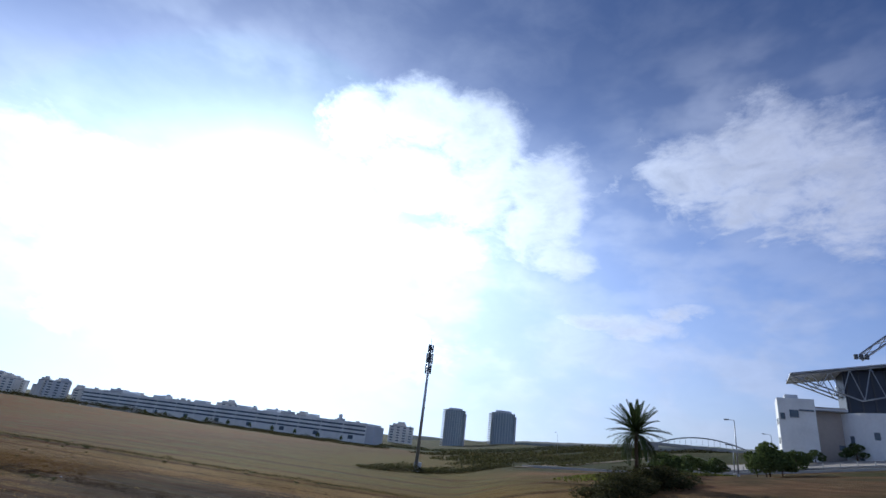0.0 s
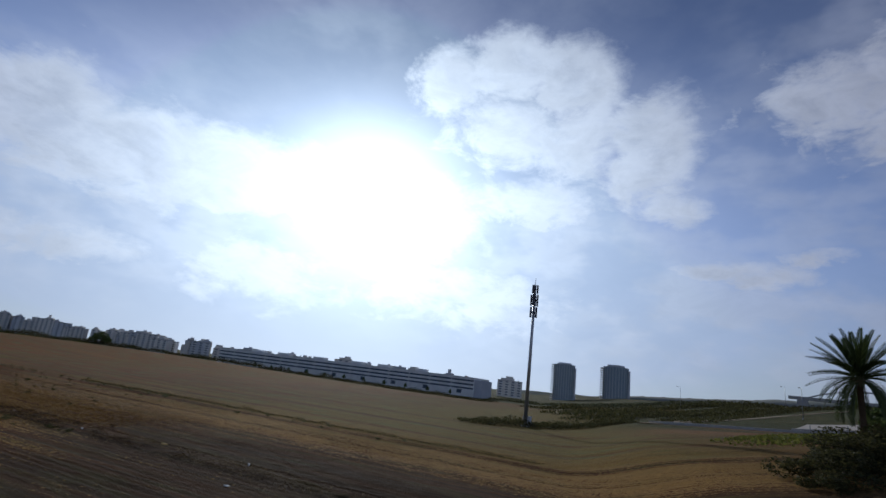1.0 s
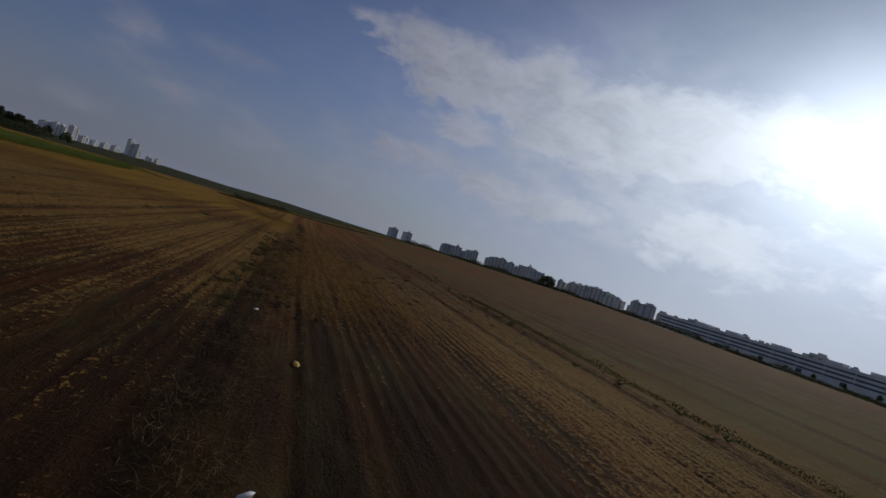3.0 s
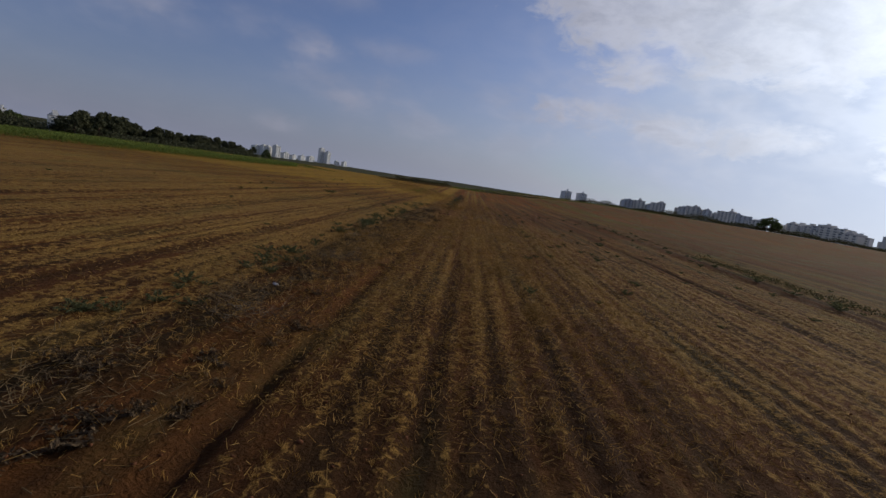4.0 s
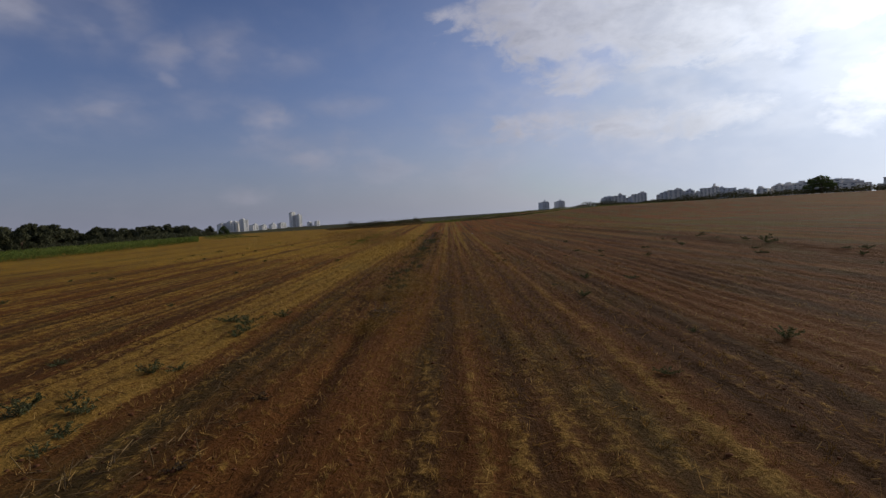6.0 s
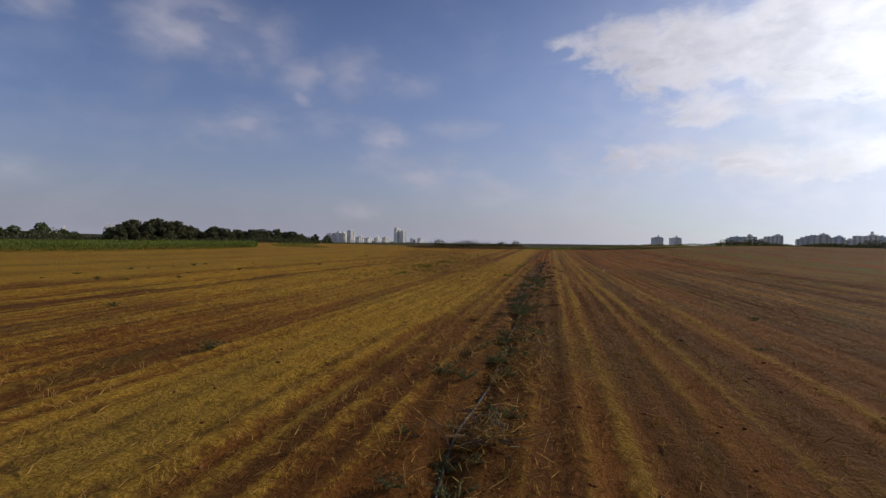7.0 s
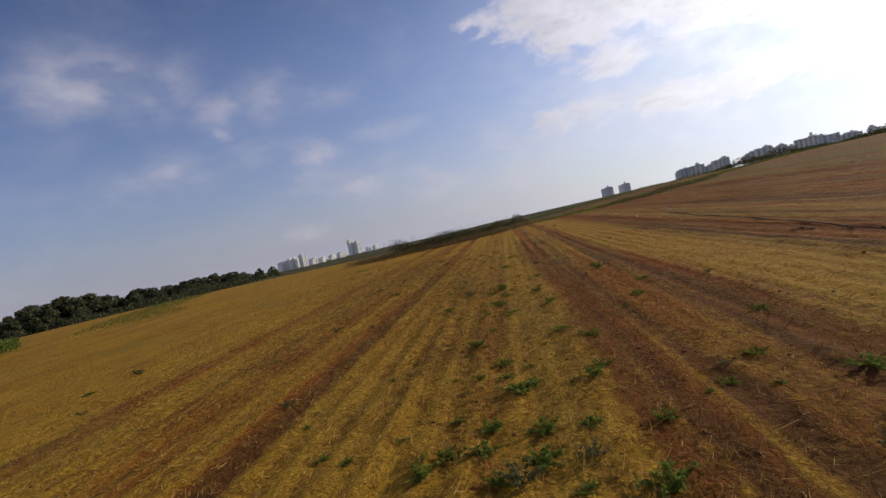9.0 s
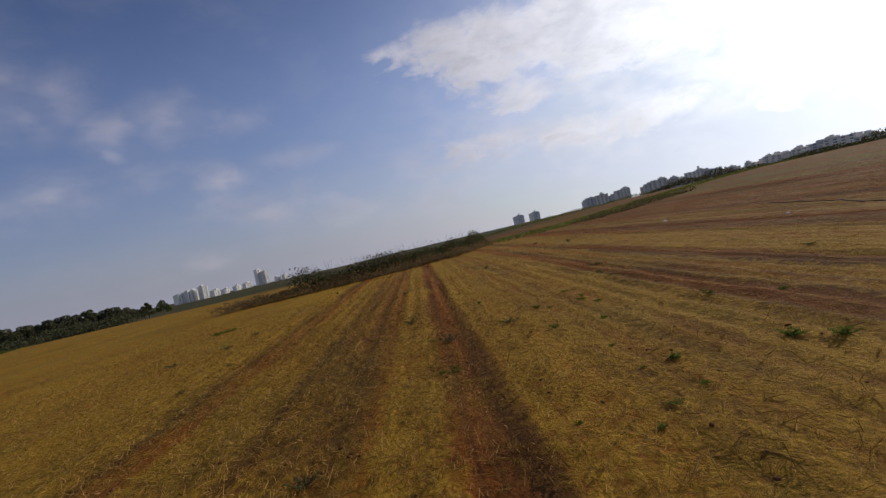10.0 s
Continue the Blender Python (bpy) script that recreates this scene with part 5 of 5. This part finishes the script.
def build_long_building():
    """Long pale commercial building with three dark window bands."""
    a, b = Vector((400, 136, 0)), Vector((403, 430, 0))
    mid, d = (a + b) / 2, b - a
    long = d.length
    ob = empty("long_building", mid.x, mid.y, -4.2, math.degrees(math.atan2(d.y, d.x)))
    # its front faces local +y
    h, deep = 16.0, 45
    part("body", box(-long / 2, -deep, 0, long / 2, 0, h), M_WHITE, ob)
    bays = 14
    step = long / bays
    for f in range(3):
        for i in range(bays):
            x = -long / 2 + step * (i + 0.5)
            part("window_band", PANE, M_GLASS, ob).matrix_basis = scaled(x, 0.05, h - 2.2 - f * 3.3, step - 1.0, 3, 1.35)
    for i in range(bays + 1):
        x = -long / 2 + step * i
        part("pier", SLAB, M_WHITE, ob).matrix_basis = scaled(x, 0.15, (h - 10) / 2 + 1, 0.9, 0.3, h - 10)
    for i in range(9):
        x = -long / 2 + long * (i + 0.4) / 9
        part("entrance", PANE, M_DARK, ob).matrix_basis = scaled(x, 0.06, 4.2, 4.5, 3, 3.2)
    part("parapet", box(-long / 2 - 0.3, -deep - 0.3, h, long / 2 + 0.3, 0.3, h + 0.8), M_WHITE, ob)
    part("end_tower", box(-long / 2 - 7, -deep * 0.7, 0, -long / 2, -1, h - 1), M_GREYWALL, ob, "grey end wall")
    for i, x in enumerate((-90, -50, -20, 25, 70, 105)):
        part("roof_plant", SLAB, M_GREYWALL, ob).matrix_basis = scaled(x, -14, h + 2, 10 + i, 8, 2.6)
    tagged(ob, "long pale building with three dark window bands", "building")


build_long_building()


def glass_tower(x, y, turn, wide, tall, label):
    """Round-fronted glass tower with a stack of balconies on one flank."""
    ob = empty("glass_tower", x, y, land(x, y) - 8, turn)
    h = tall + 8 - land(x, y)
    r = wide / 2
    # the front is towards local -x
    front = [(-r * 0.75 * math.cos(q), r * 0.86 * math.sin(q)) for q in (radians(k) for k in range(-90, 91, 12))]
    part("body", prism([(r * 0.9, -r * 0.86)] + front + [(r * 0.9, r * 0.86)], 0, h), M_BLUEGLASS, ob)
    for i, q in enumerate(radians(k) for k in range(-84, 85, 14)):
        fin = box(-0.35, -0.5, 0, 0.35, 0.5, h + 0.5)
        fo = part("fin", fin, M_FIN, ob)
        fo.matrix_basis = pose(-r * 0.76 * math.cos(q), r * 0.87 * math.sin(q), 0, 0, 0, math.degrees(-q))
    for f in range(int(h / 3.4)):
        z = 3 + f * 3.4
        part("balcony", SLAB, M_WHITE, ob).matrix_basis = scaled(-r * 0.05, r * 0.97, z, r * 0.9, r * 0.22, 1.3)
        part("floor_band", prism([(cx * 1.012, cy * 1.012) for cx, cy in front], z + 1.2, z + 1.6), M_FIN, ob)
    part("core", box(-r * 0.35, -r * 0.98, 0, r * 0.7, -r * 0.84, h - 4), M_GREYWALL, ob, "grey side wall")
    part("crown", prism([(cx * 0.8 + 1, cy * 0.7) for cx, cy in front] + [(r * 0.6, r * 0.6), (r * 0.6, -r * 0.6)], h, h + 3.4), M_GREYWALL, ob, "grey roof crown")
    tagged(ob, label, "tower", "glass towers")


glass_tower(800, 116, 8, 37, 54, "round-fronted glass tower with side balconies")
glass_tower(800, 39, 4, 42, 58, "round-fronted glass tower with a dark crown")


def build_mast():
    x, y = 61.6, 18.5
    z = land(x, y) - 0.3
    top = 26.2 - z
    ob = empty("phone_mast", x, y, z)
    part("pole", tube([(0, 0, 0), (0, 0, top * 0.5), (0, 0, top)], [0.36, 0.30, 0.22], 12), M_STEEL, ob, smooth=True)
    part("base_plate", tube([(0, 0, 0), (0, 0, 0.5)], 0.85, 12), M_CONCRETE, ob, "concrete footing")
    part("top_rod", tube([(0, 0, top), (0, 0, top + 1.3)], 0.05, 6), M_STEEL, ob)
    for zc, n, off, tall in ((top - 0.9, 3, 0.5, 1.7), (top - 3.0, 4, 0.62, 2.1), (top - 5.4, 3, 0.58, 2.0)):
        part("ring", tube([(0, 0, zc - 0.06), (0, 0, zc + 0.06)], 0.45, 12), M_DARKSTEEL, ob)
        for i in range(n):
            a = i * 2 * math.pi / n + zc
            p = part("panel_antenna", box(-0.13, -0.22, -tall / 2, 0.13, 0.22, tall / 2, 0.04), M_DARKSTEEL, ob)
            p.matrix_basis = pose(math.cos(a) * off, math.sin(a) * off, zc, 0, 0, math.degrees(a))
            part("bracket", box(-off, -0.04, -0.05, -0.1, 0.04, 0.05), M_STEEL, p)
    part("dish", tube([(0, -0.5, top - 3.9), (0, -0.75, top - 3.9)], [0.25, 0.36], 12), M_STEEL, ob, "small round dish")
    part("equipment_cabinet", box(0.9, -0.7, 0, 2.1, 0.7, 2.1, 0.05), M_GREYWALL, ob)
    tagged(ob, "tall slim phone mast with dark panel antennas", "mast")


build_mast()


def lamp_post(x, y, tall, reach, turn, label):
    ob = empty("street_lamp", x, y, land(x, y) - 0.1, turn)
    part("pole", tube([(0, 0, 0), (0, 0, tall * 0.6), (0, 0, tall)], [0.11, 0.085, 0.055], 8), M_STEEL, ob, smooth=True)
    part("arm", tube([(0, 0, tall), (reach, 0, tall + 0.15)], 0.045, 6), M_STEEL, ob)
    head = part("lamp_head", box(reach - 0.15, -0.16, tall + 0.08, reach + 0.65, 0.16, tall + 0.24, 0.03), M_DARKSTEEL, ob)
    part("lamp_glass", box(reach + 0.05, -0.11, tall + 0.04, reach + 0.55, 0.11, tall + 0.078), M_TRASH, head, "milky lamp glass")
    part("base_flange", tube([(0, 0, 0), (0, 0, 0.35), (0, 0, 0.5)], [0.2, 0.19, 0.12], 8), M_STEEL, ob)
    part("service_door", box(-0.05, -0.125, 0.7, 0.05, -0.085, 1.1), M_DARKSTEEL, ob)
    tagged(ob, label, "street lamp", "street lamps")


for spot in ((40.7, -35.7, 8.3, 1.2, 30), (150, -45, 9, 1.2, 10), (240, -60, 10, 1.4, 40), (350, -24, 14, 1.6, 80), (78, -48, 6, 0.8, 60), (88, -60, 8, 1.2, 60), (116, -82, 8, 1.0, 30), (420, 160, 11, 1.5, 200)):
    lamp_post(*spot, "slim grey street lamp with one arm")


def build_bridge():
    """Low arch bridge far off."""
    c = Vector((-49.2, -5.1, 0)) + heading(106.3, 0) * 290
    ob = empty("arch_bridge", c.x, c.y, 18.2, 74)
    part("deck", box(-62, -2, -1.1, 27, 2, 0.2), M_CONCRETE, ob)
    for s in (-1, 1):
        arch = [(20 * q, s * 2.1, 4.2 * (1 - q * q)) for q in (i / 10 - 1 for i in range(21))]
        part("arch", tube(arch, 0.2, 6), M_STEEL, ob)
        for i in range(-7, 8):
            q = i / 8
            part("hanger", tube([(20 * q, s * 2.1, 0.2), (20 * q, s * 2.1, 4.2 * (1 - q * q))], 0.05, 4), M_STEEL, ob)
    for x in (-58, -22, 22):
        part("abutment", box(x - 2, -2.2, -12, x + 2, 2.2, -0.6), M_CONCRETE, ob)
    tagged(ob, "low white arch bridge with thin hangers", "bridge")


build_bridge()


def build_plain():
    """Dirt track across the plain, and the low hills on its skyline."""
    track = [(92, -2), (105, -8), (125, -14), (150, -27), (172, -45), (190, -70)]
    bm = bmesh.new()
    pts = []
    for (x0, y0), (x1, y1) in zip(track, track[1:]):
        pts += [(x0 + (x1 - x0) * q / 6, y0 + (y1 - y0) * q / 6) for q in range(6)]
    prev = None
    for i, (x, y) in enumerate(pts):
        w = 1.6 + 0.4 * noise.noise((i * 0.3, 0, 0))
        row = [bm.verts.new((x, y + d, land(x, y + d) + h)) for d, h in ((-w - 0.6, -0.5), (-w, 0.22), (w, 0.22), (w + 0.6, -0.5))]
        if prev:
            for k in range(3):
                bm.faces.new((prev[k], row[k], row[k + 1], prev[k + 1]))
        prev = row
    tagged(part("dirt_track", bm, M_DIRT), "pale dirt track across the plain", "track", kind="structure")
    verts, faces = [], []
    for i in range(121):
        a = 76 + 46 * i / 120
        top = np.interp(a, [76, 84, 90, 97, 104, 112, 122], [0.1, 0.35, 1.0, 1.55, 2.3, 2.6, 2.4]) + 0.10 * noise.noise((a * 0.5, 0, 0)) + 0.04 * noise.noise((a * 2.1, 3, 0))
        for far, h in ((2300, -30), (2400, 6.3 + 2400 * math.tan(radians(top)) * 0.8), (2500, 6.3 + 2500 * math.tan(radians(top))), (2900, -30)):
            q = Vector((-49.2, -5.1, 0)) + heading(a, 0) * far
            verts.append((q.x, q.y, h))
    for i in range(120):
        for k in range(3):
            faces.append((i * 4 + k, i * 4 + k + 4, i * 4 + k + 5, i * 4 + k + 1))
    tagged(part("distant_hills", raw_mesh("distant_hills", verts, faces, M_HILL), M_HILL, smooth=True), "low grey-green hills along the skyline", "hills", kind="structure")


build_plain()


def build_stadium():
    """White stadium building: slab block, round stair tower, dark glazed tower and a truss roof."""
    eye = Vector((-49.2, -5.1, 0))
    c = eye + heading(112.6, 0) * 170
    z = 9.5
    ob = empty("stadium", c.x, c.y, z, -110)
    # local x runs along the front away from the palm, y goes back
    part("front_block", box(0, 0, 0, 8.4, 12, 19), M_WHITE, ob)
    part("roof_box", box(2.0, 2, 19, 5.0, 8, 20.2), M_GREYWALL, ob)
    part("side_block", box(8.4, 4, 0, 15.5, 16, 17.6), M_TAN, ob, "tan side wall")
    part("canopy", box(8.0, 0.8, 16.4, 15.5, 8, 16.9), M_GREYWALL, ob)
    for x, zz, w, hh in ((3.6, 15.0, 1.9, 1.9), (1.0, 14.2, 0.9, 1.6), (6.4, 16.0, 3.2, 0.4)):
        win = part("window", box(-w / 2, -0.06, -hh / 2, w / 2, 0.06, hh / 2), M_GLASS, ob)
        win.matrix_basis = pose(x, -0.03, zz)
        for q in (-1, 1):
            part("jamb", box(q * w / 2 - 0.06, -0.12, -hh / 2, q * w / 2 + 0.06, 0.02, hh / 2), M_DARKSTEEL, win)
        part("sill", box(-w / 2 - 0.1, -0.2, -hh / 2 - 0.12, w / 2 + 0.1, 0.02, -hh / 2), M_CONCRETE, win, "pale stone sill")
    part("window", PANE, M_DARK, ob).matrix_basis = scaled(14, 3.97, 7.5, 2.2, 1.6, 1.2)
    for k in range(4):
        part("window", PANE, M_DARK, ob).matrix_basis = scaled(-0.03, 3 + (k % 2) * 4, 8 + 5 * (k // 2), 1.0, 1.6, 1.6, 90)
    r = 11.0
    cx, cy = 25.0, 6.0
    part("round_tower", tube([(cx, cy, 0), (cx, cy, 16.0)], r, 40), M_WHITE, ob, "white curved wall")
    for k, (q, zz, hh) in enumerate(((-150, 9.5, 1.8), (-118, 10.5, 1.8), (-140, 4.0, 2.4), (-112, 4.2, 1.8), (-92, 10, 1.8), (-85, 4, 2.4), (-128, 2.0, 3.2))):
        a = radians(q)
        part("window", PANE, M_DARK, ob).matrix_basis = scaled(cx + math.cos(a) * r, cy + math.sin(a) * r, zz, 1.2, 1.6, hh, q + 90)
    part("glazed_tower", box(16.0, 5, 14, 40, 18, 28), M_BLUEDARK, ob, "dark blue glazed upper tower")
    for k in range(8):
        part("mullion", box(16.5 + k * 2.8, 4.7, 14.2, 16.8 + k * 2.8, 5.0, 27.8), M_DARKSTEEL, ob)
    # roof of steel tubes
    a0, a1 = Vector((4, 2, 25.5)), Vector((44, 2, 31.5))
    for row, (dy, dz) in enumerate(((0, 0), (9, 0.6), (18, 1.2))):
        part("roof_chord", tube([a0 + Vector((0, dy, dz)), a1 + Vector((0, dy, dz))], 0.28, 6), M_STEEL, ob)
        part("lower_chord", tube([a0 + Vector((0, dy, dz)), Vector((19, 2 + dy, 19.5 + dz)), Vector((44, 2 + dy, 26 + dz))], 0.22, 6), M_STEEL, ob)
        for i in range(1, 9):
            q, w = i / 9, (i - 0.5) / 9
            top = a0.lerp(a1, q) + Vector((0, dy, dz))
            xx = 4 + 40 * w
            low = Vector((xx, 2 + dy, np.interp(xx, [4, 19, 44], [25.5, 19.5, 26]) + dz))
            part("brace", tube([top, low], 0.12, 5), M_STEEL, ob)
            part("brace", tube([a0.lerp(a1, (i - 1) / 9) + Vector((0, dy, dz)), low], 0.12, 5), M_STEEL, ob)
    part("roof_sheet", add_box(bmesh.new(), 4, 1.5, -0.15, 44.5, 21, 0.15, turn=Matrix.Translation((0, 0, 25.4)) @ Matrix.Rotation(-math.atan2(6, 40), 4, "Y")), M_GREYWALL, ob, "pale metal roof sheet")
    arch = [(22 + 44 * q, 12, 32 + 22 * math.sin(min(1.0, q * 1.1) * 1.5)) for q in (i / 12 for i in range(13))]
    for off in (0, 2.6):
        part("arch_chord", tube([(x, 12 + off, zz + off * 0.8) for x, _, zz in arch], 0.3, 6), M_STEEL, ob)
    for i in range(12):
        x, _, zz = arch[i]
        x2, _, z2 = arch[i + 1]
        part("arch_brace", tube([(x, 12, zz), (x2, 14.6, z2 + 2.1)], 0.14, 5), M_STEEL, ob)
        part("arch_brace", tube([(x, 14.6, zz + 2.1), (x2, 12, z2)], 0.14, 5), M_STEEL, ob)
    for k in range(3):
        part("floodlight", box(20.2 + k * 1.2, 11, 32.2, 21.2 + k * 1.2, 11.8, 33.6, 0.1), M_DARKSTEEL, ob)
    tagged(ob, "white stadium building with a steel truss roof", "stadium")
    # forecourt
    m = pose(c.x, c.y, 0, 0, 0, -110)

    def laid(name, x0, x1, y0, y1, lift, mat, parent):
        """A slab that follows the slope of the ground."""
        bm = bmesh.new()
        nx, ny = int((x1 - x0) / 4) + 1, max(2, int((y1 - y0) / 4) + 1)
        rows = []
        for j in range(ny + 1):
            row = []
            for i in range(nx + 1):
                q = m @ Vector((x0 + (x1 - x0) * i / nx, y0 + (y1 - y0) * j / ny, 0))
                row.append((bm.verts.new((q.x, q.y, land(q.x, q.y) + lift)), bm.verts.new((q.x, q.y, land(q.x, q.y) - 0.8))))
            rows.append(row)
        for j in range(ny):
            for i in range(nx):
                a, b, d, e = rows[j][i], rows[j][i + 1], rows[j + 1][i + 1], rows[j + 1][i]
                bm.faces.new((a[0], b[0], d[0], e[0]))
                bm.faces.new((e[1], d[1], b[1], a[1]))
        edge = [r for r in rows[0]] + [r[-1] for r in rows[1:]] + rows[-1][-2::-1] + [r[0] for r in rows[-2:0:-1]]
        for a, b in zip(edge, edge[1:] + edge[:1]):
            bm.faces.new((a[1], b[1], b[0], a[0]))
        return part(name, bm, mat, parent)

    fc = empty("forecourt")
    laid("paving", -34, 60, -24, -0.3, 0.42, M_PAVE, fc)
    laid("kerb", -34, 60, -24.5, -24.05, 0.58, M_CONCRETE, fc)
    laid("roadway", -60, 70, -33, -24.55, 0.34, M_ASPHALT, fc)
    laid("kerb", -60, 70, -33.5, -33.05, 0.5, M_CONCRETE, fc)
    tagged(fc, "pale paved forecourt with a kerb and road", "pavement", kind="structure")
    bol = mesh_of("bollard", tube([(0, 0, 0), (0, 0, 0.85), (0, 0, 0.95)], [0.13, 0.12, 0.05], 8), M_CONCRETE)
    for i in range(28):
        q = m @ Vector((-31 + i * 3.1, -22.5, 0))
        b = part("bollard", bol, M_CONCRETE)
        b.matrix_basis = pose(q.x, q.y, land(q.x, q.y) + 0.41)
        tagged(b, "short pale concrete bollard on the forecourt", "bollard", "bollards")


build_stadium()


def build_car(x, y, turn):
    ob = empty("car", x, y, land(x, y), turn)
    prof = [(-2.1, 0.3), (-2.1, 0.85), (-1.9, 1.0), (-1.2, 1.45), (0.3, 1.47), (1.0, 1.0), (1.95, 0.85), (2.1, 0.6), (2.1, 0.3)]
    bm = bmesh.new()
    sides = [[bm.verts.new((px, s * (0.86 if pz < 1.1 else 0.7), pz)) for px, pz in prof] for s in (-1, 1)]
    k = len(prof)
    for i in range(k):
        bm.faces.new((sides[0][i], sides[0][(i + 1) % k], sides[1][(i + 1) % k], sides[1][i]))
    bm.faces.new(sides[0][::-1])
    bm.faces.new(sides[1])
    part("body", bm, M_CAR, ob)
    for s in (-1, 1):
        part("side_window", box(-1.1, s * 0.80 - 0.06, 1.02, 0.55, s * 0.80 + 0.06, 1.34), M_GLASS, ob)
        for wx in (-1.3, 1.3):
            wheel = part("wheel", tube([(wx, s * 0.72, 0.32), (wx, s * 0.9, 0.32)], 0.32, 14), M_RUBBER, ob)
            part("rim", tube([(wx, s * 0.88, 0.32), (wx, s * 0.915, 0.32)], 0.2, 12), M_STEEL, wheel, "bright metal rim")
    tagged(ob, "white car parked at the edge of the wood", "car")


q = Vector((-3.1, 114.3, 2.15)) + heading(-33.6, 0) * 330
build_car(q.x, q.y, 20)
